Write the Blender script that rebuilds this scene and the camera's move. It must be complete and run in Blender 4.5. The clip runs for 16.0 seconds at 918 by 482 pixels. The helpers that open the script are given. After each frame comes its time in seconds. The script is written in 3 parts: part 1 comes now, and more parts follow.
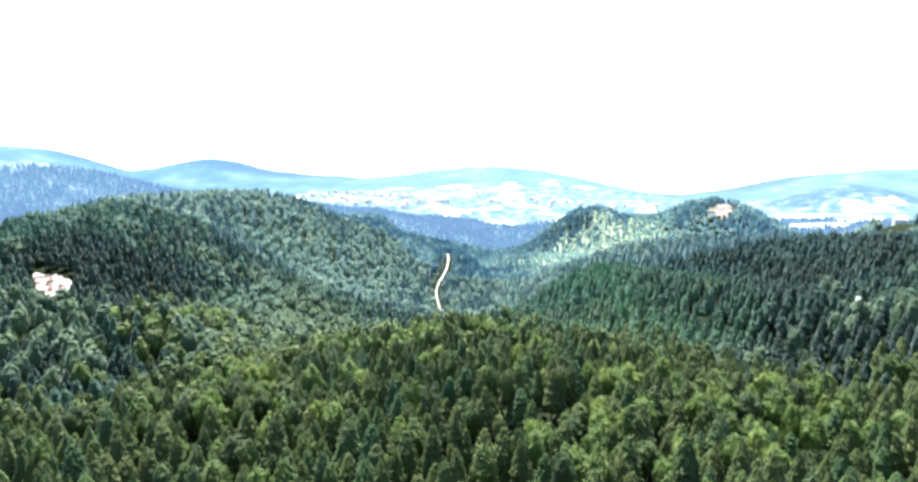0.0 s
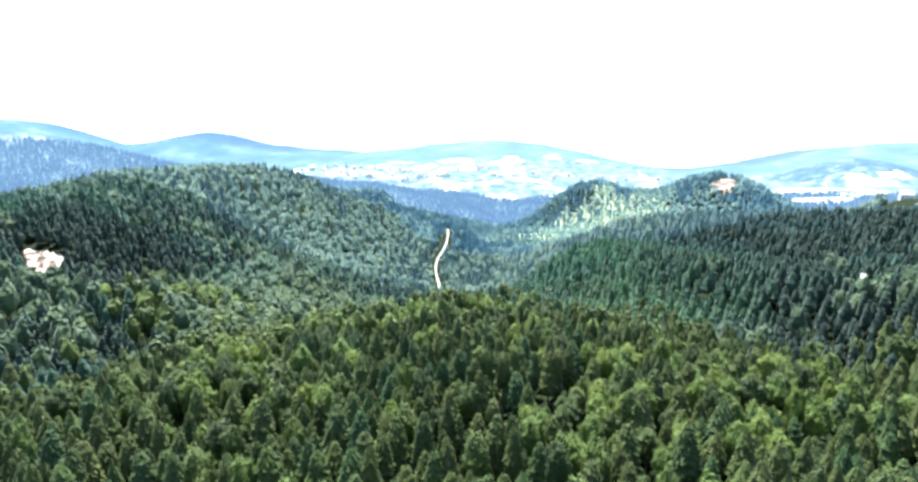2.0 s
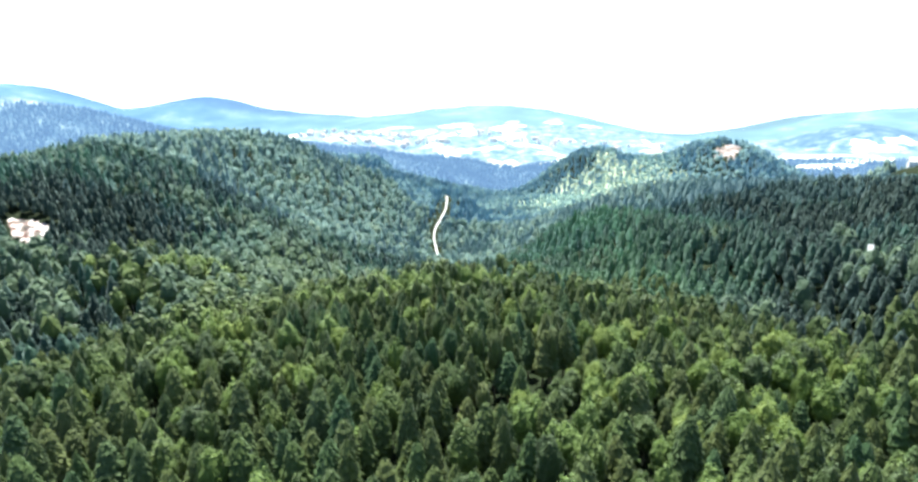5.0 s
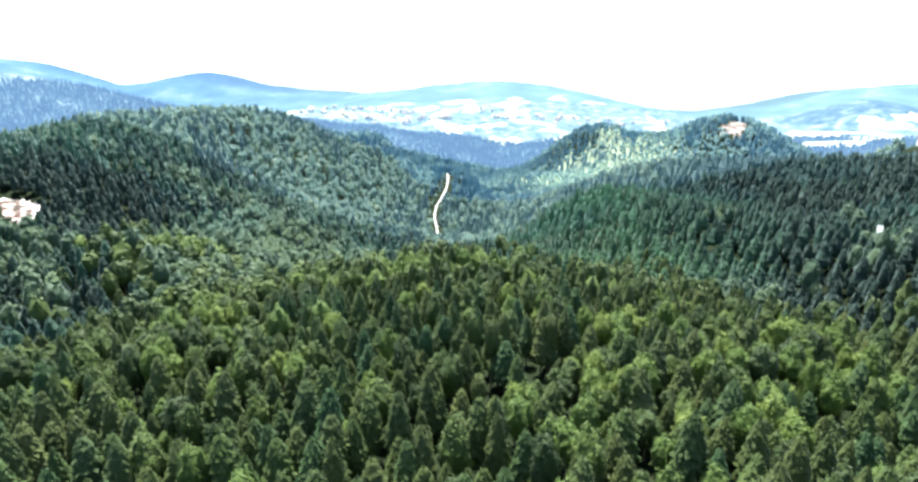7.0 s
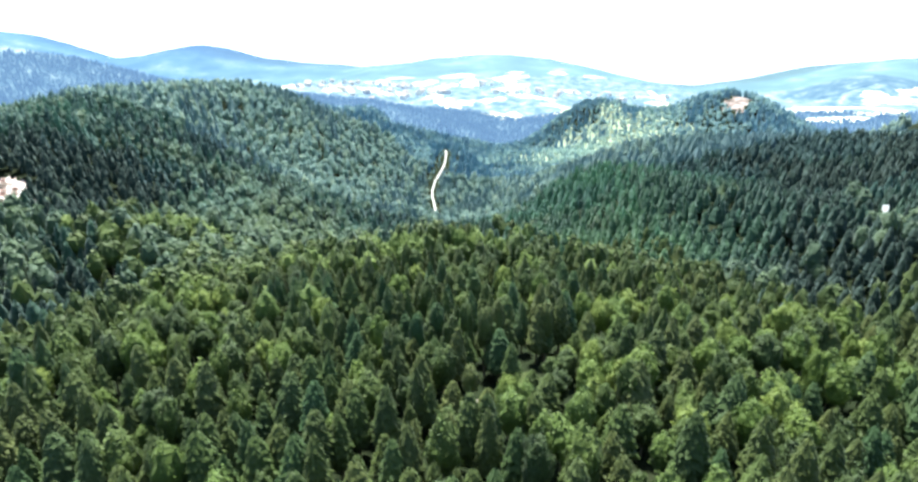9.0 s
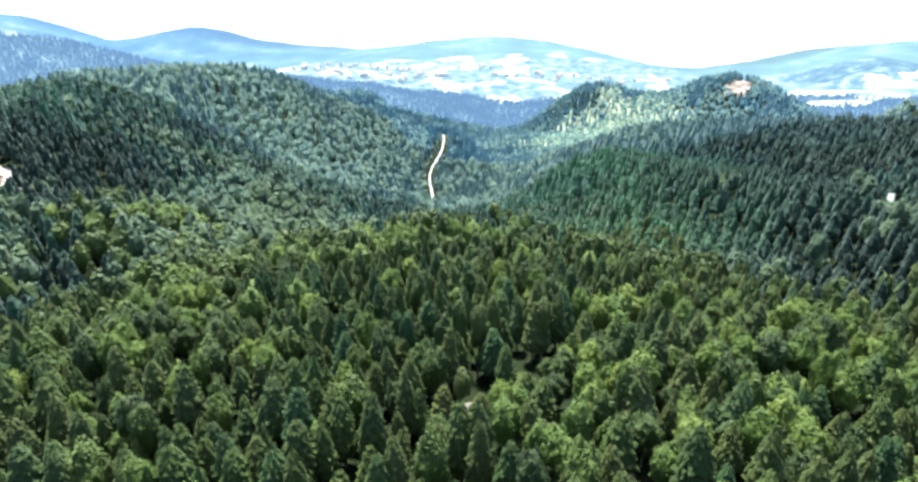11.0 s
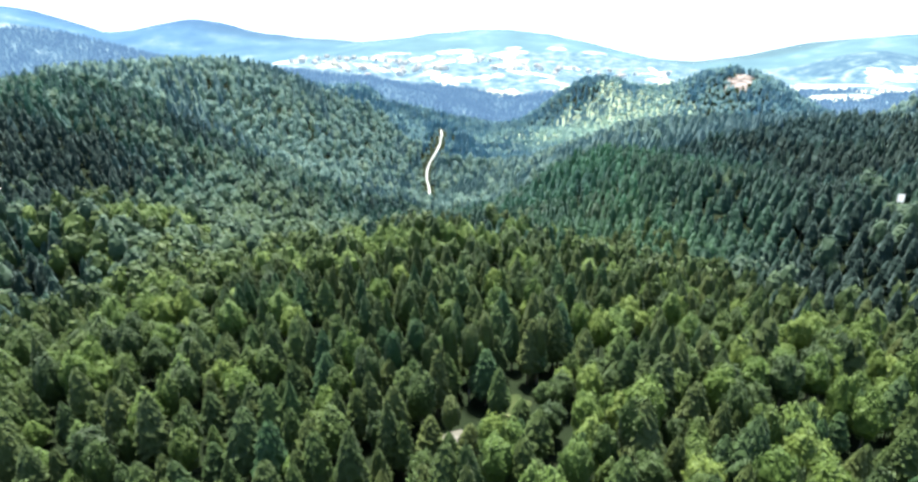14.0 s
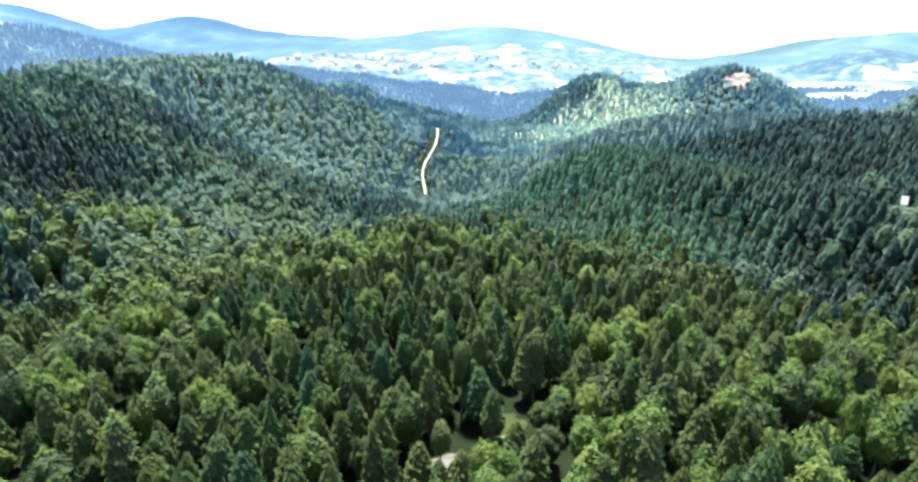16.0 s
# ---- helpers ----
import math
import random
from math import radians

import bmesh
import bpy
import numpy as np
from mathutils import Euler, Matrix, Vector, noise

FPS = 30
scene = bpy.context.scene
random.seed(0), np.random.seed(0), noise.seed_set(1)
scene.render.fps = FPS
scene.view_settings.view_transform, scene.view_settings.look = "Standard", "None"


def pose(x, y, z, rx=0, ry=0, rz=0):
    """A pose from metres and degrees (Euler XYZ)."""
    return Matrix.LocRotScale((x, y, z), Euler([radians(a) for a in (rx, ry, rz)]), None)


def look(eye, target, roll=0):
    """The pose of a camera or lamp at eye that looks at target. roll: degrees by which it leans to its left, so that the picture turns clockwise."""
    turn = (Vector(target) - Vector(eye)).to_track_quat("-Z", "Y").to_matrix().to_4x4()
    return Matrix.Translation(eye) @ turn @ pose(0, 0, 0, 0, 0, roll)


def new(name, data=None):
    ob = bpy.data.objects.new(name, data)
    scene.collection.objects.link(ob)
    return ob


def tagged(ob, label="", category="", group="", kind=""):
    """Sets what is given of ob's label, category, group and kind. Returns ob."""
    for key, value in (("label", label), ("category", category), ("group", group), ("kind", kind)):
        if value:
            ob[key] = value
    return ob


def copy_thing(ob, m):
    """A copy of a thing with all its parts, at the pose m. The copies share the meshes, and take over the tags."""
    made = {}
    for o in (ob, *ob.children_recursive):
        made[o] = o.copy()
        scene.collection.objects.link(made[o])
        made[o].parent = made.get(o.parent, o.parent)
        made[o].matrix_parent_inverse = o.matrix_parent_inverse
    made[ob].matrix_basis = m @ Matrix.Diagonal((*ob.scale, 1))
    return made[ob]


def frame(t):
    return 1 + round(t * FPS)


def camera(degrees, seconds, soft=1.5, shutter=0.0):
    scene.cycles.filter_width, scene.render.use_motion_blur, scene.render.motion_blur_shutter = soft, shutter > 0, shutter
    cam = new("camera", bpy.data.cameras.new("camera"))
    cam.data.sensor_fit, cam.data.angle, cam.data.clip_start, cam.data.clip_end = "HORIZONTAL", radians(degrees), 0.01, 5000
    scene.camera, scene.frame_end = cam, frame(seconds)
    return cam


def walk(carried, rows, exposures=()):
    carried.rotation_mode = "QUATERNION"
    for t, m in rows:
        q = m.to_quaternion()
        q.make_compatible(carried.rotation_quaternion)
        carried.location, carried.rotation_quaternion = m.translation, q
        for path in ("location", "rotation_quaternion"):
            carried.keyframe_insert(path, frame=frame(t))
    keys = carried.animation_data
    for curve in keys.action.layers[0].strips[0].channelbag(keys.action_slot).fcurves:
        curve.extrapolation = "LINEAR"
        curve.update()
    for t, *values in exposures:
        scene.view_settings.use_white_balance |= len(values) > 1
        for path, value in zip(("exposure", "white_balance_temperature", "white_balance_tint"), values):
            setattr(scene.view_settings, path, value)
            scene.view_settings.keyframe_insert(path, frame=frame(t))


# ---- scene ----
cam = camera(79, 16.0, soft=2.8)
PATH = [
    (0.0, look((-0.114, 0.252, 80.359), (0.357, 99.538, 68.440), -0.09)),
    (0.5, look((0.323, 1.841, 80.415), (0.706, 100.984, 67.360), -0.05)),
    (1.0, look((0.787, 3.446, 80.455), (1.114, 102.421, 66.183), -0.04)),
    (1.5, look((1.273, 5.025, 80.500), (1.561, 103.837, 65.139), -0.06)),
    (2.0, look((1.789, 6.624, 80.534), (2.070, 105.251, 64.026), -0.08)),
    (2.5, look((2.263, 8.224, 80.585), (2.533, 106.670, 63.027), -0.07)),
    (3.0, look((2.728, 9.783, 80.617), (2.961, 108.019, 61.917), -0.08)),
    (3.5, look((3.184, 11.236, 80.630), (3.382, 109.306, 61.080), -0.07)),
    (4.0, look((3.640, 12.753, 80.647), (3.841, 110.622, 60.114), -0.06)),
    (6.5, look((5.785, 20.351, 80.915), (5.568, 117.082, 55.557), -0.03)),
    (7.0, look((6.240, 21.949, 80.929), (5.917, 118.404, 54.540), -0.04)),
    (7.5, look((6.672, 23.483, 80.985), (6.341, 119.660, 53.598), -0.04)),
    (8.0, look((7.113, 25.046, 81.007), (6.823, 120.898, 52.507), -0.06)),
    (8.5, look((7.488, 26.583, 81.063), (7.233, 122.138, 51.583), -0.02)),
    (9.0, look((7.835, 28.221, 81.086), (7.637, 123.435, 50.522), 0.03)),
    (11.5, look((9.626, 36.341, 81.754), (9.638, 130.554, 48.228), 0.05)),
    (12.0, look((9.985, 38.022, 81.852), (10.006, 132.174, 48.158), 0.05)),
    (12.5, look((10.281, 39.684, 81.981), (10.360, 133.770, 48.100), 0.04)),
    (13.0, look((10.560, 41.331, 82.126), (10.644, 135.343, 48.040), 0.05)),
    (13.5, look((10.861, 42.941, 82.291), (10.979, 136.898, 48.055), 0.08)),
    (14.0, look((11.153, 44.603, 82.457), (11.284, 138.511, 48.086), 0.13)),
    (14.5, look((11.424, 46.278, 82.605), (11.666, 140.126, 48.074), 0.10)),
    (15.0, look((11.708, 48.013, 82.732), (12.055, 141.806, 48.049), 0.13)),
    (15.5, look((11.999, 49.637, 82.842), (12.425, 143.389, 48.049), 0.15)),
    (16.0, look((12.245, 51.278, 82.936), (12.879, 145.029, 48.148), 0.20)),
]
walk(cam, PATH, exposures=[(0.0, 2.02, 6020, 4), (16.0, 1.78, 6020, 2)])

# ---------------------------------------------------------------- sky and sun
SUN_AZ, SUN_EL = -14.0, 72.0          # degrees from straight ahead, and above the horizon
world = bpy.data.worlds.new("sky")
scene.world = world
world.use_nodes = True
wn, wl = world.node_tree.nodes, world.node_tree.links
sky = wn.new("ShaderNodeTexSky")
sky.sky_type, sky.sun_disc = "NISHITA", False
sky.sun_elevation, sky.sun_rotation = radians(SUN_EL), radians(SUN_AZ)
sky.air_density, sky.dust_density, sky.ozone_density = 1.0, 1.6, 1.0
wn["Background"].inputs[1].default_value = 0.078
wl.new(sky.outputs[0], wn["Background"].inputs[0])
sun = new("sun", bpy.data.lights.new("sun", "SUN"))
sun.data.energy, sun.data.angle, sun.data.color = 5.0, radians(7.0), (1.0, 0.95, 0.86)
sa, se = radians(SUN_AZ), radians(SUN_EL)
sun.matrix_world = look((0, 0, 300), (-math.sin(sa) * math.cos(se), -math.cos(sa) * math.cos(se), 300 - math.sin(se)))


# ---------------------------------------------------------------- materials
def material(name):
    m = bpy.data.materials.new(name)
    m.use_nodes = True
    return m, m.node_tree.nodes, m.node_tree.links, m.node_tree.nodes["Principled BSDF"]


def ramp(nodes, stops):
    r = nodes.new("ShaderNodeValToRGB")
    while len(r.color_ramp.elements) < len(stops):
        r.color_ramp.elements.new(0.5)
    for e, (p, c) in zip(r.color_ramp.elements, stops):
        e.position, e.color = p, (*c, 1)
    return r


def noise_node(nodes, links, scale, detail=4, rough=0.6):
    geo = nodes.new("ShaderNodeNewGeometry")
    n = nodes.new("ShaderNodeTexNoise")
    n.inputs["Scale"].default_value, n.inputs["Detail"].default_value, n.inputs["Roughness"].default_value = scale, detail, rough
    links.new(geo.outputs["Position"], n.inputs["Vector"])
    return n


def mix_colour(nodes, links, fac, a, b, kind="MIX"):
    m = nodes.new("ShaderNodeMix")
    m.data_type, m.blend_type = "RGBA", kind
    for sock, v in ((m.inputs[0], fac), (m.inputs[6], a), (m.inputs[7], b)):
        if isinstance(v, bpy.types.NodeSocket):
            links.new(v, sock)
        else:
            sock.default_value = v if isinstance(v, float) else (*v, 1)
    return m.outputs[2]


def foliage(name, stops, single, translucent=0.14, fine=1.6, sheen=0.06, sheen_tint=(0.9, 1.0, 0.85), mottle=0.45):
    """Leaves or needles: hue by tree, mottled by clump and by spray, some light let through."""
    m, n, l, p = material(name)
    if single:
        src = n.new("ShaderNodeObjectInfo").outputs["Random"]
    else:
        a = n.new("ShaderNodeAttribute")
        a.attribute_name = "tint"
        src = a.outputs["Fac"]
    r = ramp(n, stops)
    l.new(src, r.inputs[0])
    n1 = noise_node(n, l, 0.35, 3)
    n2 = noise_node(n, l, fine, 3)
    lo, hi = [[1 + (v - 1) * mottle for v in q] for q in ((0.4, 0.48, 0.45), (1.6, 1.5, 1.3))]
    c = mix_colour(n, l, n1.outputs[0], lo, hi)
    c = mix_colour(n, l, 1.0, r.outputs[0], c, "MULTIPLY")
    d = mix_colour(n, l, n2.outputs[0], (0.5, 0.56, 0.54), (1.45, 1.40, 1.34))
    c = mix_colour(n, l, 1.0, c, d, "MULTIPLY")
    l.new(c, p.inputs["Base Color"])
    p.inputs["Roughness"].default_value = 0.62
    p.inputs["Specular IOR Level"].default_value = 0.25
    p.inputs["Sheen Weight"].default_value, p.inputs["Sheen Roughness"].default_value = sheen, 0.55
    p.inputs["Sheen Tint"].default_value = (*sheen_tint, 1)
    t = n.new("ShaderNodeBsdfTranslucent")
    l.new(c, t.inputs[0])
    mx = n.new("ShaderNodeMixShader")
    mx.inputs[0].default_value = translucent
    l.new(p.outputs[0], mx.inputs[1])
    l.new(t.outputs[0], mx.inputs[2])
    l.new(mx.outputs[0], n["Material Output"].inputs[0])
    return m


def surface(name, stops, scale, fine, rough=0.85, bump=0.3):
    m, n, l, p = material(name)
    a = noise_node(n, l, scale, 5)
    r = ramp(n, stops)
    l.new(a.outputs[0], r.inputs[0])
    b = noise_node(n, l, fine, 4)
    d = mix_colour(n, l, b.outputs[0], (0.6, 0.6, 0.6), (1.35, 1.35, 1.35))
    c = mix_colour(n, l, 1.0, r.outputs[0], d, "MULTIPLY")
    l.new(c, p.inputs["Base Color"])
    p.inputs["Roughness"].default_value = rough
    p.inputs["Specular IOR Level"].default_value = 0.2 if rough < 0.5 else 0.06
    if bump:
        bp = n.new("ShaderNodeBump")
        bp.inputs["Strength"].default_value = bump
        bp.inputs["Distance"].default_value = 0.15
        l.new(b.outputs[0], bp.inputs["Height"])
        l.new(bp.outputs[0], p.inputs["Normal"])
    return m


SPRUCE = [(0.0, (0.034, 0.056, 0.014)), (0.25, (0.059, 0.075, 0.021)), (0.45, (0.045, 0.071, 0.016)), (0.62, (0.072, 0.087, 0.024)), (0.8, (0.030, 0.065, 0.024)), (1.0, (0.064, 0.093, 0.024))]
BROAD = [(0.0, (0.028, 0.046, 0.013)), (0.45, (0.042, 0.066, 0.014)), (0.7, (0.061, 0.088, 0.017)), (0.86, (0.079, 0.120, 0.026)), (1.0, (0.112, 0.154, 0.033))]


def between(a, b):
    """A ramp between two, nearer the first."""
    return [(p, tuple(0.6 * u + 0.4 * w for u, w in zip(c, d))) for (p, c), (q, d) in zip(a, b)]


M_SPRUCE = foliage("spruce_needles", SPRUCE, True)
M_SPRUCE_STUFF = foliage("spruce_wood_needles", SPRUCE, False)
# spruces dark to light, with blue haze painted into the needle colours
SPRUCE_HILL_HAZE = [(0.0, (0.035, 0.074, 0.066)), (0.3, (0.056, 0.122, 0.089)), (0.6, (0.081, 0.183, 0.109)), (1.0, (0.130, 0.261, 0.138))]
SPRUCE_SLOPE_HAZE = [(0.0, (0.020, 0.041, 0.030)), (0.3, (0.035, 0.078, 0.053)), (0.6, (0.061, 0.122, 0.070)), (1.0, (0.095, 0.182, 0.085))]
BROAD_HILL_HAZE = [(0.0, (0.070, 0.125, 0.099)), (0.4, (0.085, 0.143, 0.106)), (0.7, (0.110, 0.167, 0.110)), (0.85, (0.158, 0.212, 0.136)), (1.0, (0.253, 0.302, 0.194))]
# blue sheen and extra translucency imitate haze as well
M_SPRUCE_HILL_HAZE = foliage("hazed_hill_spruce_needles", SPRUCE_HILL_HAZE, False, 0.45, sheen=0.35, sheen_tint=(0.7, 0.95, 1.0), mottle=0.4)
M_BROAD_HILL_HAZE = foliage("hazed_hill_broadleaf_leaves", BROAD_HILL_HAZE, False, 0.45, sheen=0.35, sheen_tint=(0.75, 1.0, 0.95), mottle=0.4)
SPRUCE_FAR_HAZE = [(0.0, (0.119, 0.194, 0.224)), (0.35, (0.139, 0.219, 0.237)), (0.6, (0.156, 0.231, 0.230)), (0.8, (0.128, 0.217, 0.254)), (1.0, (0.181, 0.249, 0.242))]
# the lightest stops also carry painted sunlight for the pale slope
BROAD_FAR_HAZE = [(0.0, (0.163, 0.249, 0.247)), (0.4, (0.186, 0.272, 0.253)), (0.7, (0.220, 0.298, 0.256)), (0.85, (0.294, 0.354, 0.274)), (1.0, (0.425, 0.477, 0.351))]
M_SPRUCE_FAR_HAZE = foliage("hazed_far_spruce_needles", SPRUCE_FAR_HAZE, False, 0.5, sheen=0.5, sheen_tint=(0.7, 0.95, 1.0), mottle=0.4)
M_BROAD_FAR_HAZE = foliage("hazed_far_broadleaf_leaves", BROAD_FAR_HAZE, False, 0.5, sheen=0.5, sheen_tint=(0.75, 1.0, 0.95), mottle=0.4)
# distant sets: colours multiplied paler and bluer, as painted haze
SPRUCE_DISTANT_HAZE = [(p, tuple(v * k for v, k in zip(c, (1.16, 1.32, 1.62)))) for p, c in SPRUCE_FAR_HAZE]
BROAD_DISTANT_HAZE = [(p, tuple(v * k for v, k in zip(c, (0.98, 1.12, 1.42)))) for p, c in BROAD_FAR_HAZE]
M_SPRUCE_DISTANT_HAZE = foliage("hazed_distant_spruce_needles", SPRUCE_DISTANT_HAZE, False, 0.5, sheen=0.6, sheen_tint=(0.7, 0.95, 1.0), mottle=0.35)
M_BROAD_DISTANT_HAZE = foliage("hazed_distant_broadleaf_leaves", BROAD_DISTANT_HAZE, False, 0.5, sheen=0.6, sheen_tint=(0.75, 1.0, 0.95), mottle=0.35)
M_SPRUCE_SLOPE_HAZE = foliage("slope_spruce_needles", SPRUCE_SLOPE_HAZE, False, 0.36, sheen=0.25, sheen_tint=(0.8, 1.0, 0.95))
M_BROAD_SLOPE_HAZE = foliage("hazed_slope_broadleaf_leaves", between(BROAD, BROAD_HILL_HAZE), False, 0.3, sheen=0.25, sheen_tint=(0.85, 1.0, 0.9))
M_BROAD = foliage("broadleaf_leaves", BROAD[:4], True, 0.14)
M_BROAD_STUFF = foliage("broadleaf_wood_leaves", BROAD, False, 0.14)
M_LIME = foliage("young_leaves", [(0.0, (0.072, 0.114, 0.022)), (0.6, (0.103, 0.146, 0.030)), (1.0, (0.142, 0.182, 0.040))], True, 0.3)
M_BARK = surface("bark", [(0.2, (0.05, 0.04, 0.03)), (0.8, (0.16, 0.13, 0.10))], 1.5, 9.0)
M_PALE_BARK = surface("pale_bark", [(0.2, (0.16, 0.14, 0.11)), (0.8, (0.34, 0.30, 0.25))], 1.5, 9.0)
# even base, lowered until the gaps between trees came out near black
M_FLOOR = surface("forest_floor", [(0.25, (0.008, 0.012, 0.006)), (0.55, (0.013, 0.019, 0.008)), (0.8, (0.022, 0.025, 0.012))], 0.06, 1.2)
M_GRAVEL = surface("pale_gravel", [(0.2, (0.36, 0.355, 0.34)), (0.8, (0.56, 0.555, 0.54))], 0.3, 5.0)
M_EARTH = surface("bare_earth", [(0.40, (0.09, 0.05, 0.042)), (0.49, (0.34, 0.26, 0.23)), (0.58, (0.62, 0.58, 0.56))], 0.3, 1.6)
M_TRACK = surface("dusty_track", [(0.25, (0.08, 0.069, 0.054)), (0.6, (0.16, 0.147, 0.125))], 0.4, 2.5)
M_ROCK = surface("weathered_rock", [(0.36, (0.09, 0.07, 0.065)), (0.5, (0.18, 0.145, 0.13)), (0.64, (0.38, 0.32, 0.30))], 0.12, 0.6)
M_MEADOW = surface("meadow_grass", [(0.2, (0.022, 0.034, 0.012)), (0.55, (0.038, 0.050, 0.018)), (0.85, (0.075, 0.083, 0.034))], 0.12, 2.0)
M_PATH = surface("trodden_grass", [(0.3, (0.14, 0.145, 0.065)), (0.7, (0.22, 0.215, 0.11))], 0.4, 2.5)
# pale colours stand in for sunlight falling on one slope
M_SUNLIT_GRASS = surface("sunlit_grass", [(0.3, (0.24, 0.29, 0.19)), (0.7, (0.34, 0.38, 0.27))], 0.03, 0.5)
M_FIELD = surface("pale_field", [(0.2, (0.42, 0.46, 0.26)), (0.5, (0.62, 0.62, 0.42)), (0.8, (0.74, 0.72, 0.58))], 0.01, 0.1, bump=0)
M_PLASTER = surface("white_plaster", [(0.2, (0.74, 0.73, 0.70)), (0.8, (0.84, 0.83, 0.80))], 0.6, 4.0)
M_TILE = surface("roof_tiles", [(0.2, (0.24, 0.10, 0.06)), (0.8, (0.40, 0.20, 0.13))], 0.8, 5.0)
M_GREY_TILE = surface("greyish_tiles", [(0.2, (0.26, 0.22, 0.20)), (0.8, (0.44, 0.38, 0.35))], 0.8, 5.0)
M_PANE = surface("window_pane", [(0.2, (0.03, 0.035, 0.04)), (0.8, (0.06, 0.07, 0.08))], 0.8, 5.0, 0.15, 0)


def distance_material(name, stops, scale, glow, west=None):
    """Far hills: woods and meadows, with haze added as surface glow, bluer in the west."""
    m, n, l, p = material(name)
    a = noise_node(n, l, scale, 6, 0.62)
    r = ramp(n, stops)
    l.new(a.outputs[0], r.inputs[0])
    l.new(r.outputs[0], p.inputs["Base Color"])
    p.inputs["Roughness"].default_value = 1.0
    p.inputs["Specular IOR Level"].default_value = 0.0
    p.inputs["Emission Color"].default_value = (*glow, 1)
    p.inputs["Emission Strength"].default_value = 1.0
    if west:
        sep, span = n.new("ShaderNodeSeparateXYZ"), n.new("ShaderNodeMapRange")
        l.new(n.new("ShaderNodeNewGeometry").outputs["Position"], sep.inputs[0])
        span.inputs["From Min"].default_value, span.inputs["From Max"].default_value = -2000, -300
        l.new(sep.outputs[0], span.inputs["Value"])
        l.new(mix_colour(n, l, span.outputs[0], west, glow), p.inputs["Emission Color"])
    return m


# the last colours are emission that imitates haze on these hills
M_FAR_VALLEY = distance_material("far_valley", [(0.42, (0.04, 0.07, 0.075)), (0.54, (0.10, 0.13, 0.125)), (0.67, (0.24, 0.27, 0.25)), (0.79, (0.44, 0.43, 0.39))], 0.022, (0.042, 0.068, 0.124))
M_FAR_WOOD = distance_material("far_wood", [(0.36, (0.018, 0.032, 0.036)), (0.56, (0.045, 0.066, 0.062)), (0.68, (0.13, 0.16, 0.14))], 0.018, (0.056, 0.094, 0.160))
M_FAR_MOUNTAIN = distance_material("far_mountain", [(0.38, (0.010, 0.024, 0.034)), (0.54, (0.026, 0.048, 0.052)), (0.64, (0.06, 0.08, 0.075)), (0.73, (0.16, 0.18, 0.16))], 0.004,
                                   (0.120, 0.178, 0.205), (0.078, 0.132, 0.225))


# ---------------------------------------------------------------- the lie of the land
HILLS = []


def hill(x, y, h, rx, ry, turn):
    HILLS.append((x, y, h, rx, ry, radians(turn)))


# the wooded ridge under the camera and its spurs
hill(97, -75, 126.7, 597, 230, 29)
hill(45, 236, 39.5, 82, 160, -4)
hill(-53, 119, 10.5, 85, 90, -41)
hill(-289, 442, 160.9, 223, 439, 12)
hill(-118, 862, 41.8, 50, 197, 14)
hill(-246, 220, 15.2, 34, 107, -56)
hill(212, 557, 91.2, 148, 206, 7)
hill(511, 531, 121.7, 524, 162, 44)
hill(-4, 833, 46.1, 46, 104, 13)
hill(-1010, 1148, 71.4, 680, 162, -7)
hill(136, 375, 34.7, 55, 213, 15)
hill(-185, 749, 82.6, 152, 188, -14)
hill(0, 303, 32.5, 63, 213, -28)
hill(473, 1024, 103.1, 111, 155, 26)
hill(298, 1259, 114.3, 75, 166, 32)
hill(148, 1081, 28.5, 118, 91, 0)
hill(393, 854, 61.1, 295, 222, 34)
hill(-1338, 1640, 232.0, 632, 316, -8)
hill(-218, 1497, 73.4, 226, 179, 6)
hill(157, 1766, 27.8, 254, 237, 1)
hill(-3480, 4377, 420.0, 960, 993, 1)
hill(-2100, 4700, 225.0, 420, 600, 0)
hill(-1500, 4700, 150.0, 560, 650, 0)
hill(395, 4723, 234.9, 906, 1566, -17)
hill(-797, 4615, 91.6, 759, 931, 0)
hill(3542, 4421, 233.9, 1187, 1334, -2)
hill(1887, 4634, -34.2, 490, 940, -7)
hill(866, 3529, 58.9, 417, 576, 0)
hill(1237, 1633, 63.8, 541, 498, 3)
hill(-577, 2277, 90.4, 317, 674, 3)
hill(-39, 2506, 38.5, 506, 546, 0)
hill(1850, 2600, 118.0, 300, 420, -1)
# mound raised so the white house shows over the trees from the camera
hill(458, 578, 27.0, 45, 45, 0)
hill(165, 1700, -46.0, 120, 300, 0)
hill(-188, 281, -15.6, 63, 49, 1)
hill(-94, 340, 12.3, 48, 73, 2)
hill(-44, 454, 14.2, 81, 94, 0)
hill(-148, 270, 15.1, 28, 34, 0)
hill(-161, 537, -12.8, 66, 90, -3)
hill(141, 253, -14.8, 22, 75, 5)
hill(7, 339, -7.0, 57, 54, 0)
hill(91, 110, -9.8, 22, 22, 0)
TREE_TOP = 12.5
LATTICE = np.random.RandomState(7).rand(256, 256)


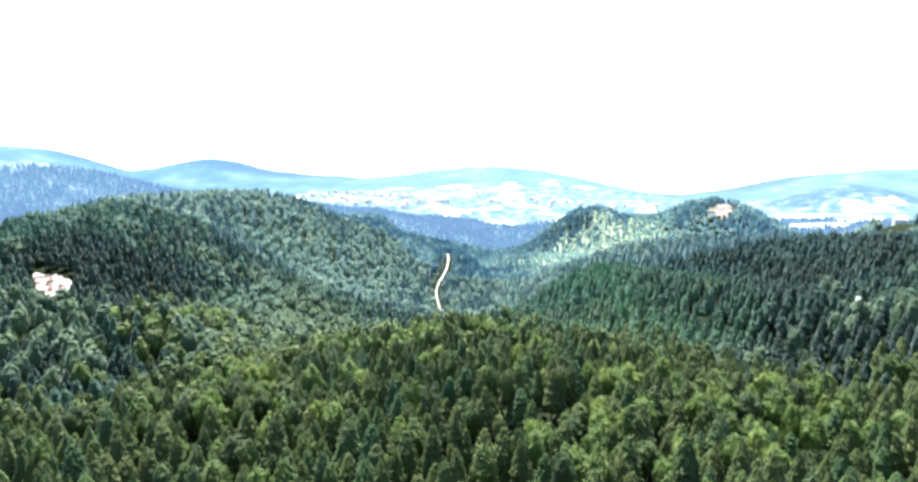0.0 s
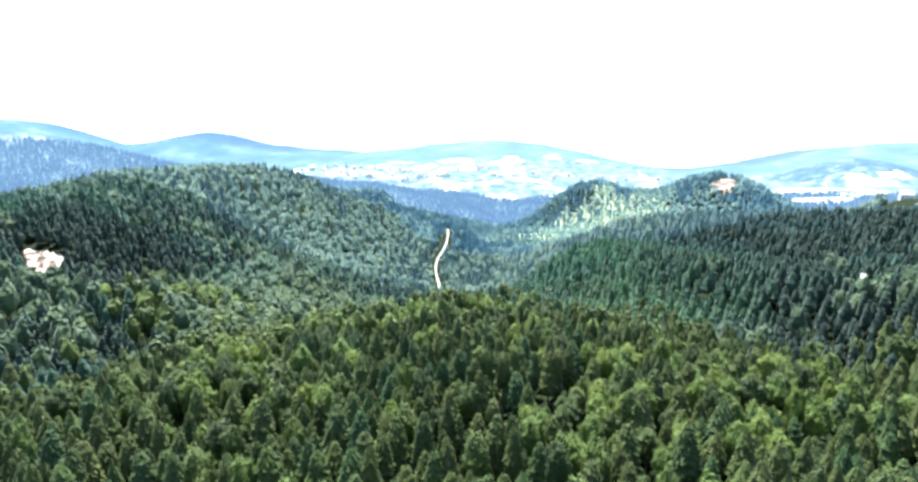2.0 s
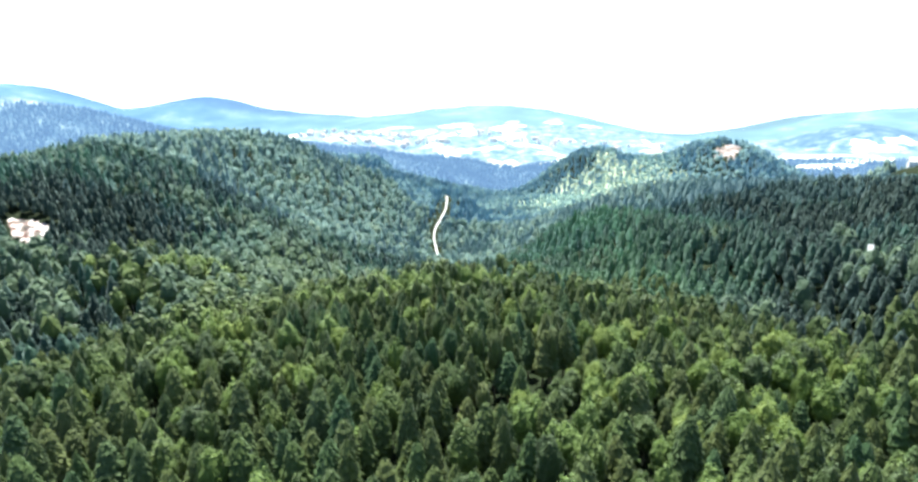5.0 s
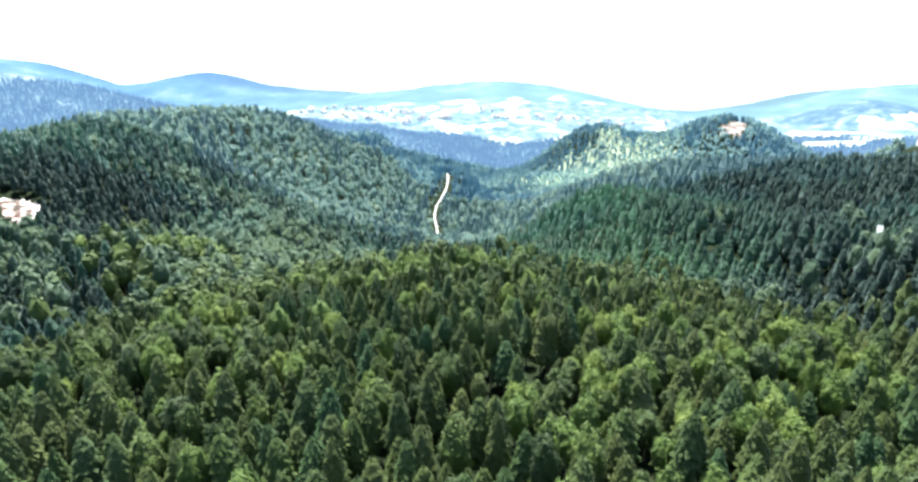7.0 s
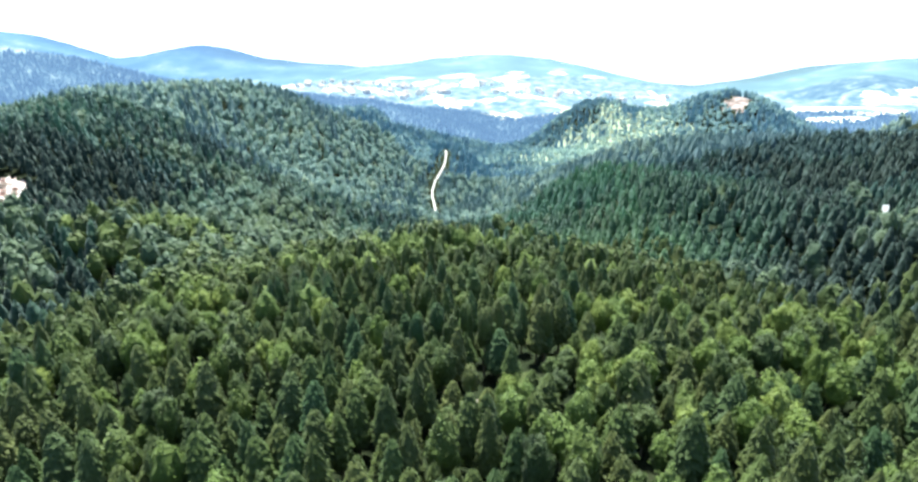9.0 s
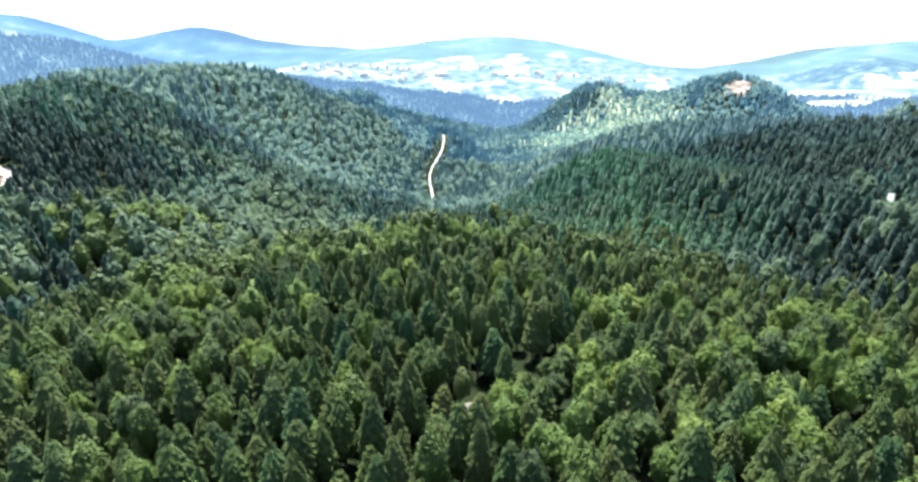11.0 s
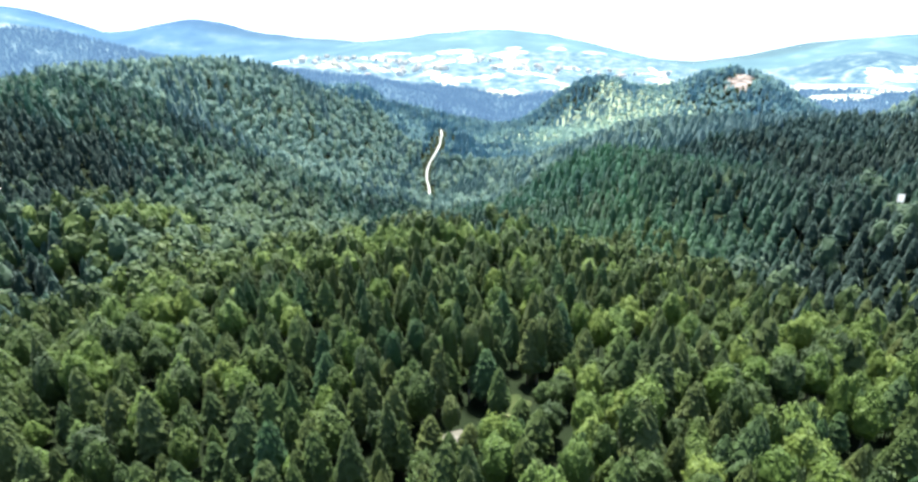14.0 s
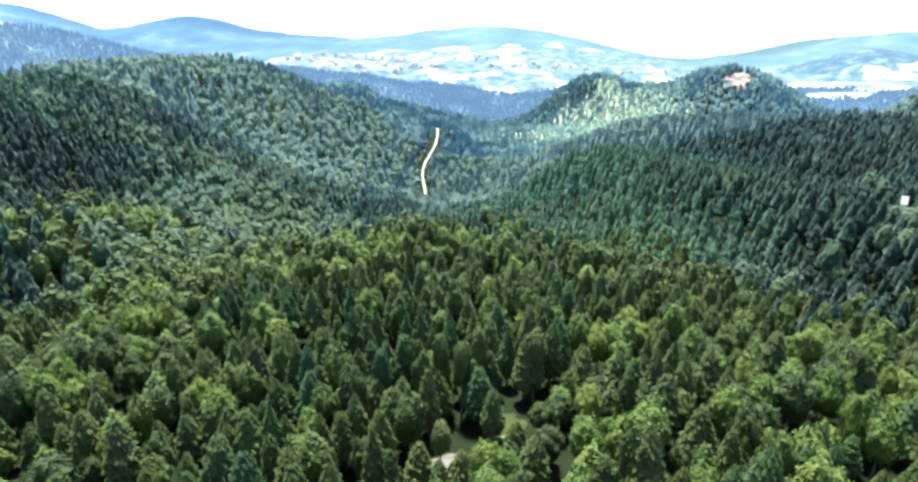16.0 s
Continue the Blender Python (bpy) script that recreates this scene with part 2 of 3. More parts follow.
def smooth_noise(x, y, size):
    """Value noise, -1 to 1, with features of about that many metres."""
    x, y = np.asarray(x, float) / size + 91.3, np.asarray(y, float) / size + 47.7
    ix, iy = np.floor(x).astype(int), np.floor(y).astype(int)
    fx, fy = x - ix, y - iy
    fx, fy = fx * fx * (3 - 2 * fx), fy * fy * (3 - 2 * fy)
    g = lambda a, b: LATTICE[a % 256, b % 256]
    lo = g(ix, iy) * (1 - fx) + g(ix + 1, iy) * fx
    hi = g(ix, iy + 1) * (1 - fx) + g(ix + 1, iy + 1) * fx
    return (lo * (1 - fy) + hi * fy) * 2 - 1


def ground(x, y):
    x, y = np.asarray(x, float), np.asarray(y, float)
    z = np.full(x.shape, -110.0)
    for cx, cy, h, rx, ry, a in HILLS:
        c, s = math.cos(a), math.sin(a)
        dx, dy = x - cx, y - cy
        z = z + h * np.exp(-((dx * c + dy * s) / rx) ** 2 - ((dy * c - dx * s) / ry) ** 2)
    r = np.hypot(x, y)
    far = np.clip((r - 1300) / 700, 0, 1)
    z = z - TREE_TOP * (1 - far)
    z = z + smooth_noise(x, y, 45) * 1.0 * np.clip(r / 200, 0.3, 1.5)
    z = z + far * (smooth_noise(x, y, 420) * 14 + smooth_noise(x, y, 170) * 7 + smooth_noise(x, y, 70) * 3)
    return z


def on_ground(x, y, turn=0, sink=0.0):
    return pose(x, y, float(ground(x, y)) - sink, 0, 0, turn)


def mesh_from(name, verts, faces, mats=(), smooth=False):
    """A mesh from arrays: verts (n, 3), faces (m, k)."""
    me = bpy.data.meshes.new(name)
    verts, faces = np.asarray(verts, np.float32), np.asarray(faces, np.int32)
    k = faces.shape[1]
    me.vertices.add(len(verts))
    me.vertices.foreach_set("co", verts.ravel())
    me.loops.add(faces.size)
    me.loops.foreach_set("vertex_index", faces.ravel())
    me.polygons.add(len(faces))
    me.polygons.foreach_set("loop_start", np.arange(0, faces.size, k, dtype=np.int32))
    me.polygons.foreach_set("use_smooth", np.full(len(faces), smooth))
    for m in mats:
        me.materials.append(m)
    me.update(calc_edges=True)
    return me


def polar_sheet(name, r0, r1, rings, mat, centre=False):
    fore = np.linspace(-52, 52, 290)
    back = np.linspace(52, 308, 75)[1:-1]
    ang = np.radians(np.concatenate([fore, back]))
    rad = np.r_[np.geomspace(r0, 40, 12), np.linspace(46, r1, rings)] if r0 < 1 else np.geomspace(r0, r1, rings)
    rings = len(rad)
    R, A = np.meshgrid(rad, ang, indexing="ij")
    x, y = R * np.sin(A), R * np.cos(A)
    v = np.stack([x, y, ground(x, y)], -1).reshape(-1, 3)
    n = len(ang)
    i, j = np.meshgrid(np.arange(rings - 1), np.arange(n), indexing="ij")
    a, b = i * n + j, i * n + (j + 1) % n
    f = np.stack([a, a + n, b + n, b], -1).reshape(-1, 4)
    if centre:
        v = np.vstack([v, [[0, 0, float(ground(0.0, 0.0))]]])
        c = len(v) - 1
        f = np.vstack([f, [[c, k, (k + 1) % n, c] for k in range(n)]])
        f = f[(f[:, 0] != f[:, 3])]
    return new(name, mesh_from(name, v, f, [mat], True))


NEAR_EDGE, RIDGE_EDGE, MID_EDGE = 1400.0, 1950.0, 3400.0
tagged(polar_sheet("ground", 0.05, NEAR_EDGE, 190, M_FLOOR), "near-black forest floor under the hill woods", "ground", kind="structure")
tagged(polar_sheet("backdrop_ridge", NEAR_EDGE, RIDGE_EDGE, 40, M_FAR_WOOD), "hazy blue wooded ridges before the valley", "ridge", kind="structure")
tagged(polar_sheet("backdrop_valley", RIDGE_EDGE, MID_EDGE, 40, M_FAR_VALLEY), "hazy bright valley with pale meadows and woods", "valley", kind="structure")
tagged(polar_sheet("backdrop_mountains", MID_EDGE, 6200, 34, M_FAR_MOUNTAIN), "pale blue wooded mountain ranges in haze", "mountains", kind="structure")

# added glowing wall behind the last ranges, in place of white sky haze
v = [(x, y, z) for y in (4905, 4925) for x, z in ((-9000, -500), (9000, -500), (9000, 1700), (-9000, 1700))]
m, n, l, p = material("horizon_glow_wall")
p.inputs["Base Color"].default_value = (0.8, 0.8, 0.8, 1)
p.inputs["Emission Color"].default_value, p.inputs["Emission Strength"].default_value = (1, 1, 1, 1), 0.6
tagged(new("backdrop_sky", mesh_from("backdrop_sky", v, [(0, 1, 2, 3), (4, 7, 6, 5), (3, 2, 6, 7), (0, 4, 5, 1), (1, 5, 6, 2), (0, 3, 7, 4)], [m])),
       "glowing white wall standing in for hazy sky behind the mountains", "sky", kind="structure")


# ---------------------------------------------------------------- open ground
ROAD = [(-17, 582), (-20, 612), (-24, 645), (-25, 668), (-23.4, 706), (-19, 737), (-12.8, 764), (-11.5, 788), (-11.7, 810), (-13.5, 822)]


def along(points, step):
    p = np.array(points, float)
    d = np.r_[0, np.cumsum(np.hypot(*np.diff(p, axis=0).T))]
    t = np.linspace(0, d[-1], int(d[-1] / step) + 2)
    x, y = np.interp(t, d, p[:, 0]), np.interp(t, d, p[:, 1])
    for _ in range(6):
        x[1:-1] = (x[:-2] + 2 * x[1:-1] + x[2:]) / 4
        y[1:-1] = (y[:-2] + 2 * y[1:-1] + y[2:]) / 4
    return x, y


def strip(name, points, width, mat, lift=0.25, step=3.0):
    x, y = along(points, step)
    tx, ty = np.gradient(x), np.gradient(y)
    s = np.hypot(tx, ty)
    nx, ny = -ty / s, tx / s
    cols = []
    for o in (-0.5, -0.48, 0, 0.48, 0.5):
        w = width * o * (1 + 0.15 * smooth_noise(x, y, 18))
        px, py = x + nx * w, y + ny * w
        cols.append(np.stack([px, py, ground(x, y) + lift - (0.5 if abs(o) == 0.5 else 0) + (0.12 if o == 0 else 0)], -1))
    v = np.stack(cols, 1).reshape(-1, 3)
    f = [[i * 5 + k, i * 5 + k + 1, (i + 1) * 5 + k + 1, (i + 1) * 5 + k] for i in range(len(x) - 1) for k in range(4)]
    return new(name, mesh_from(name, v, f, [mat], True))


def patch(name, cx, cy, rx, ry, turn, mat, lift=0.2, seed=0, rough=0.25, rings=8, around=40):
    """An open piece of ground with a ragged outline, laid on the land."""
    v, f = [], []
    t = np.linspace(0, 2 * np.pi, around, endpoint=False)
    edge = 1 + rough * smooth_noise(np.cos(t) * 2 + seed * 9, np.sin(t) * 2, 1.0) + rough * 0.5 * smooth_noise(np.cos(t) * 6 + seed * 5, np.sin(t) * 6, 1.0)
    c, s = math.cos(radians(turn)), math.sin(radians(turn))
    for k in range(rings + 1):
        q = k / rings
        ux, uy = np.cos(t) * rx * edge * q, np.sin(t) * ry * edge * q
        x, y = cx + ux * c - uy * s, cy + ux * s + uy * c
        z = ground(x, y) + (lift if k < rings else -0.4)
        v.append(np.stack([x, y, z], -1))
    v = np.concatenate(v)
    for k in range(rings):
        for j in range(around):
            a, b = k * around + j, k * around + (j + 1) % around
            f.append([a, b, b + around, a + around])
    return new(name, mesh_from(name, v, f, [mat], True))


tagged(strip("road", ROAD, 2.3, M_GRAVEL), "pale winding gravel road climbing a wooded spur", "road", kind="structure")

OPEN = []      # clearings: x, y, rx, ry, turn


def clearing(name, x, y, rx, ry, turn, mat, label, margin=2.0, **k):
    ob = patch(name, x, y, rx, ry, turn, mat, **k)
    OPEN.append((x, y, rx + margin, ry + margin, radians(turn)))
    return tagged(ob, label, "clearing", kind="structure")


# trees left out on the camera's side, so the bare clearing shows
OPEN.append((-222, 302, 7.0, 13, radians(36)))
OPEN.append((-52, 142, 3.6, 3.6, 0.0))
# trees left out before the meadow, so the camera sees it
OPEN.append((21.5, 134.0, 3.0, 2.2, 0.0))
clearing("clearing_bare", -229, 313, 9.5, 16, 36, M_EARTH, "chalky felled clearing of bare earth and brash", seed=1, margin=0.5, rough=0.6)
clearing("meadow_small", 22.4, 140.8, 4.2, 5.0, -4, M_MEADOW, "small sunlit meadow among tall conifers", seed=2, margin=1.0)
clearing("clearing_track", 10.5, 131.0, 3.5, 2.1, 0, M_TRACK, "pale dusty track end showing between pine trunks", seed=3, margin=0.6)
clearing("bare_slope", 464, 968, 15, 40, -26, M_ROCK, "bare pinkish rock scar on the knoll", seed=4, margin=2, rough=0.7)
clearing("bare_ledge", 446, 975, 6, 14, -26, M_ROCK, "small bare rock ledge on the knoll", seed=14, margin=2, rough=0.7)
tagged(strip("path", [(18.6, 136.6), (20.5, 136.4), (22.5, 136.5), (25, 136.9)], 1.1, M_PATH, lift=0.4, step=0.5), "pale trodden path along the edge of the meadow", "path", kind="structure")
tagged(patch("sunlit_slope", 248, 1080, 165, 140, 0, M_SUNLIT_GRASS, seed=12, rough=0.5, rings=20, around=60), "grass slope with thin woods, sunlight painted into its pale colour", "meadow", kind="structure")
clearing("field_edge", 1000, 1520, 85, 60, 0, M_FIELD, "pale hay field behind the plateau woods", seed=8, margin=4)
clearing("field_slope", 1170, 1590, 80, 60, 15, M_FIELD, "pale hay field on the far slope", seed=9, margin=4)
# plots cleared along the camera's sight line; dark floor colour stands in for shade
clearing("house_plot", 447, 560, 14, 46, -38, M_FLOOR, "plot round the white house, dark floor colour standing in for shaded grass", seed=5, margin=5)
clearing("shed_plot", 218, 295.5, 4.0, 7, -36, M_FLOOR, "gap of dark forest floor round the white shed", seed=6, margin=4)


def off_road(x, y, squash):
    """Metres from the road; the camera's side counts for less, so the road shows."""
    ax, ay = along(ROAD, 4.0)
    d = np.full(np.shape(x), 1e9)
    for px, py in zip(ax, ay):
        d = np.minimum(d, np.hypot(x - px, (y - py) * np.where(y < py, squash, 1.0)))
    return d


def is_open(x, y):
    o = np.zeros(np.shape(x), bool)
    for cx, cy, rx, ry, a in OPEN:
        c, s = math.cos(a), math.sin(a)
        dx, dy = x - cx, y - cy
        o |= ((dx * c + dy * s) / rx) ** 2 + ((dy * c - dx * s) / ry) ** 2 < 1
    return o | (off_road(x, y, 0.6) < 4.6)


# ---------------------------------------------------------------- trees
def spruce_crown(rng, tiers, sides, sprays):
    """Unit spruce: height 1, reach 1 at the widest; overlapping skirts of drooping boughs with ragged hems, closing to a point."""
    v, f = [], []
    taper = rng.uniform(0.52, 0.80)
    lop, lop_turn = rng.uniform(0.03, 0.12), rng.uniform(0, 6.28)
    lean = rng.uniform(-0.12, 0.12, 2)
    wave, wave_turn = rng.uniform(0.03, 0.09), rng.uniform(0, 6.28)

    def at(a, r, h):
        r = r * (1 + lop * math.cos(a - lop_turn) + wave * math.cos(3 * a + wave_turn + 5 * h))
        return (math.cos(a) * r + lean[0] * h * h, math.sin(a) * r + lean[1] * h * h, h)

    def reach(q):
        return max(0.0, 1 - q) ** taper * min(1.0, (q + 0.16) / 0.36) ** 0.5

    for k in range(tiers):
        q = k / tiers
        swell = rng.uniform(0.92, 1.08)
        R, inner = reach(q) * swell, reach(q + 1.25 / tiers) * 0.78
        low, top = 0.24 + 0.76 * q, min(0.24 + 0.76 * (q + 1.25 / tiers), 0.99)
        base, turn = len(v), rng.uniform(0, 6.28)
        for j in range(sides):
            a = turn + 6.283 * (j + rng.uniform(-0.25, 0.25)) / sides
            tip = rng.uniform(0.98, 1.22) if j % 2 else rng.uniform(0.78, 0.94)
            v.append(at(a, inner, top))
            v.append(at(a, R * tip, low + rng.uniform(-0.02, 0.02)))
        for j in range(sides):
            a, b = base + 2 * j, base + 2 * ((j + 1) % sides)
            f += [(a, a + 1, b + 1), (a, b + 1, b)]
        for j in range(sprays):
            a, u = rng.uniform(0, 6.283), rng.uniform(0.3, 1.0)
            h = top + (low - top) * u
            r = inner + (R - inner) * u
            w = rng.uniform(0.07, 0.14) / max(r, 0.3)
            b = len(v)
            v += [at(a - w, r * 0.96, h + 0.012), at(a + w, r * 0.96, h + 0.012), at(a, r * 1.03 + rng.uniform(0.03, 0.12), h - rng.uniform(0.015, 0.035))]
            f.append((b, b + 1, b + 2))
    b = len(v)
    for j in range(4):
        v.append(at(1.5708 * j, reach(0.9) * 0.7, 0.91))
    v.append(at(0, 0.0, 1.03))
    f += [(b + j, b + (j + 1) % 4, b + 4) for j in range(4)]
    return np.array(v), np.array(f)


def ball(cuts):
    bm = bmesh.new()
    bmesh.ops.create_icosphere(bm, subdivisions=cuts, radius=1)
    out = np.array([tuple(a.co) for a in bm.verts]), np.array([[b.index for b in a.verts] for a in bm.faces])
    bm.free()
    return out


ICO1, ICO2, ICO3 = ball(1), ball(2), ball(3)


def broad_crown(rng, lobes, leaves, size, shell):
    """Unit broadleaf tree: height 1, reach 1; one billowing dome set with leaf sprays."""
    iv, jf = shell
    knobs = rng.normal(size=(lobes, 3)) * (1, 1, 0.8) + (0, 0, 0.25)
    knobs /= np.linalg.norm(knobs, axis=1)[:, None]
    strength = rng.uniform(0.5, 1.0, lobes)
    width = 1.35 / math.sqrt(lobes)
    point = rng.uniform(0.0, 0.42)

    def swell(d):
        gap = np.arccos(np.clip(d @ knobs.T, -1, 1))
        return 0.70 + 0.36 * np.max(strength * np.exp(-(gap / width) ** 2), axis=1)

    def place(d, k):
        r = (swell(d) * k)[:, None]
        p = d * r * (1, 1, 0.40)
        up = np.clip(d[:, 2], 0, 1)
        p[:, :2] *= (1 - point * up ** 2)[:, None]
        p[:, 2] = 0.62 + np.where(d[:, 2] < 0, p[:, 2] * 0.95, p[:, 2] * (1 + point))
        return p

    v = place(iv, 0.97 * (1 + 0.05 * rng.uniform(-1, 1, len(iv))))
    d = rng.normal(size=(leaves, 3)) + (0, 0, 0.35)
    d /= np.linalg.norm(d, axis=1)[:, None]
    p = place(d, rng.uniform(0.96, 1.11, leaves))
    nrm = d * (1, 1, 1.3) + rng.normal(size=(leaves, 3)) * 0.4
    nrm /= np.linalg.norm(nrm, axis=1)[:, None]
    u = np.cross(nrm, rng.normal(size=(leaves, 3)))
    u /= np.linalg.norm(u, axis=1)[:, None]
    w = np.cross(nrm, u)
    s = size * rng.uniform(0.6, 1.3, (leaves, 1))
    flat = np.array((1, 1, 0.3))
    q = np.stack([p - u * s * flat, p - w * s * 0.6 * flat, p + u * s * flat, p + w * s * 0.7 * flat], 1)
    i = len(v) + np.arange(leaves)[:, None] * 4
    v = np.concatenate([v, q.reshape(-1, 3)])
    v[:, 2] = v[:, 2] / v[:, 2].max()
    return v, np.vstack([jf, i + (0, 1, 2), i + (0, 2, 3)])


def simple_spruce(rng, rings, sides):
    """A ragged, rounded cone for trees far off."""
    v, f = [], []
    for h, r in rings:
        for j in range(sides):
            a = 6.283 * (j + rng.uniform(-0.3, 0.3)) / sides
            rr = r * rng.uniform(0.66, 1.2)
            v.append((math.cos(a) * rr, math.sin(a) * rr, h + rng.uniform(-0.05, 0.05)))
    v.append((rng.uniform(-0.08, 0.08), rng.uniform(-0.08, 0.08), 1.0))
    for k in range(len(rings) - 1):
        for j in range(sides):
            a, b = k * sides + j, k * sides + (j + 1) % sides
            f += [(a, b, b + sides), (a, b + sides, a + sides)]
    top = (len(rings) - 1) * sides
    f += [(top + j, top + (j + 1) % sides, len(v) - 1) for j in range(sides)]
    return np.array(v), np.array(f)


def simple_broad(rng, base):
    iv, jf = base
    v = iv * (1 + 0.24 * rng.uniform(-1, 1, (len(iv), 1)))
    v = v * (1, 1, 0.36) + (0, 0, 0.62)
    v[:, 2] *= 1 / v[:, 2].max()
    return v, jf


def trunk_mesh(name, mat, sides=6, top=0.9, thick=0.09):
    v, f = [], []
    for h, r in ((-0.06, 1.5), (0.02, 1.0), (0.35, 0.72), (top, 0.15)):
        for j in range(sides):
            a = 6.283 * j / sides
            v.append((math.cos(a) * r * thick, math.sin(a) * r * thick, h))
    for k in range(3):
        for j in range(sides):
            a, b = k * sides + j, k * sides + (j + 1) % sides
            f.append((a, b, b + sides, a + sides))
    return mesh_from(name, v, f, [mat], True)


rng = np.random.RandomState(11)
SPRUCE_NEAR = [spruce_crown(rng, 15, 16, 12) for _ in range(8)]
SPRUCE_MID = [spruce_crown(rng, 9, 11, 4) for _ in range(7)]
SPRUCE_LESS = [spruce_crown(rng, 6, 9, 0) for _ in range(8)]
SPRUCE_LOW = [spruce_crown(rng, 4, 8, 0) for _ in range(8)]
SPRUCE_FAR = [simple_spruce(rng, ((0.02, 0.6), (0.3, 0.95), (0.62, 0.62), (0.86, 0.27)), 6) for _ in range(8)]
SPRUCE_DOT = [simple_spruce(rng, ((0.1, 0.9), (0.6, 0.6)), 5) for _ in range(8)]
BROAD_NEAR = [broad_crown(rng, 24, 560, 0.085, ICO3) for _ in range(8)]
BROAD_MID = [broad_crown(rng, 15, 140, 0.13, ICO2) for _ in range(7)]
BROAD_LOW = [broad_crown(rng, 10, 40, 0.22, ICO2) for _ in range(7)]
BROAD_FAR = [broad_crown(rng, 5, 10, 0.26, ICO1) for _ in range(8)]
OCTA = (np.array([(1, 0, 0), (0.3, 0.95, 0), (-0.8, 0.6, 0), (-0.8, -0.6, 0), (0.3, -0.95, 0), (0, 0, 1), (0, 0, -1)], float),
        np.array([(j, (j + 1) % 5, 5) for j in range(5)] + [((j + 1) % 5, j, 6) for j in range(5)]))
BROAD_DOT = [simple_broad(rng, OCTA) for _ in range(8)]

# where broadleaf trees prevail, and where spruces do: x, y, reach
GROVES = [(-100, 300, 42), (-132, 252, 30), (-108, 396, 30), (-70, 168, 26), (-80, 240, 26), (159, 236, 13), (98, 150, 26), (36, 122, 20), (60, 172, 12),
          (-18, 238, 22), (14, 246, 16), (260, 1020, 150), (200, 1080, 150), (-150, 390, 26), (-60, 128, 14), (-90, 580, 70), (-60, 680, 60), (-180, 560, 60), (20, 225, 36), (70, 215, 26), (-45, 222, 22)]
STANDS = [(-226, 328, 32), (-203, 337, 28), (-183, 339, 20), (-183, 469, 40), (93, 401, 60), (101, 298, 36), (137, 280, 46), (142, 221, 28),
          (131, 168, 15), (211, 365, 90), (206, 484, 120), (-27, 155, 10), (-28, 198, 12), (0, 184, 12), (-141, 228, 18), (16, 146, 15),
          (330, 420, 120), (-181, 297, 22), (-160, 268, 18), (-149, 245, 14), (-133, 222, 14), (-95, 112, 24), (-12, 112, 14), (48, 142, 8), (95, 126, 13), (-72, 108, 14)]
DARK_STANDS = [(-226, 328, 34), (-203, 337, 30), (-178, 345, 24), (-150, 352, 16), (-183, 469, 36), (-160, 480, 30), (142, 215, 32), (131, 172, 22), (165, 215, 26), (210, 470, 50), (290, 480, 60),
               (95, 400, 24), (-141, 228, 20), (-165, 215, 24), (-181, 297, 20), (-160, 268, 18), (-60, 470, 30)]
# bright young broadleaf clumps: x, y, reach
NEAR_CLUMPS = [(-66, 147, 7), (-73, 154, 6), (-53, 157, 5), (-36, 141, 5), (-12, 146, 4), (-19, 140, 4), (18, 153, 3), (40, 159, 5), (56, 167, 6), (91, 162, 7),
               (86, 139, 8), (104, 145, 8), (69, 142, 5), (35, 132, 5), (25, 156, 3), (-8, 144, 3), (-24, 135, 4), (105, 160, 8), (18, 116, 4), (38, 127, 5),
               (30, 118, 5), (-46, 131, 4), (-31, 121, 3), (70, 118, 6), (-83, 131, 5)]
SLOPE_CLUMPS = [(-79, 183, 9), (-89, 212, 8), (-12, 181, 4), (-12, 226, 10), (-9, 241, 11), (-26, 246, 12), (32, 177, 5), (62, 174, 5), (15, 246, 12), (53, 280, 10),
                (81, 244, 6), (77, 197, 6), (88, 186, 7), (-8, 175, 4), (-66, 177, 7), (95, 172, 8), (33, 262, 12), (65, 262, 10), (-50, 230, 9)]
HILL_CLUMPS = [(-131, 302, 11), (-139, 292, 10), (-112, 296, 7), (-108, 396, 12), (-79, 277, 8), (157, 341, 8), (-190, 395, 18), (-144, 415, 18), (-115, 479, 20), (-235, 407, 16),
               (-160, 526, 22), (162, 354, 7)]
CLUMPS = NEAR_CLUMPS + SLOPE_CLUMPS + HILL_CLUMPS


def clump(x, y):
    """How near the middle of a bright clump, 0 to 1."""
    w = np.zeros(np.shape(x))
    for cx, cy, r in CLUMPS:
        w = np.maximum(w, np.exp(-((x - cx) ** 2 + (y - cy) ** 2) / (r * r) * 0.8))
    return w


def old_grove(x, y):
    """The grove of old, wide broadleaf trees on the western slope."""
    return np.exp(-((x + 112) / 62) ** 2 - ((y - 305) / 100) ** 2)


def leafy(x, y):
    """How far broadleaf trees prevail."""
    w = 0.12 + 0.20 * smooth_noise(x, y, 36) + 0.26 * smooth_noise(x, y, 13) + 0.10 * smooth_noise(x, y, 130)
    w = w + 0.34 * old_grove(x, y)
    for cx, cy, r in GROVES:
        w = w + 0.27 * np.exp(-((x - cx) ** 2 + (y - cy) ** 2) / (r * r))
    for cx, cy, r in STANDS:
        w = w - 0.38 * np.exp(-((x - cx) ** 2 + (y - cy) ** 2) / (r * r))
    return w


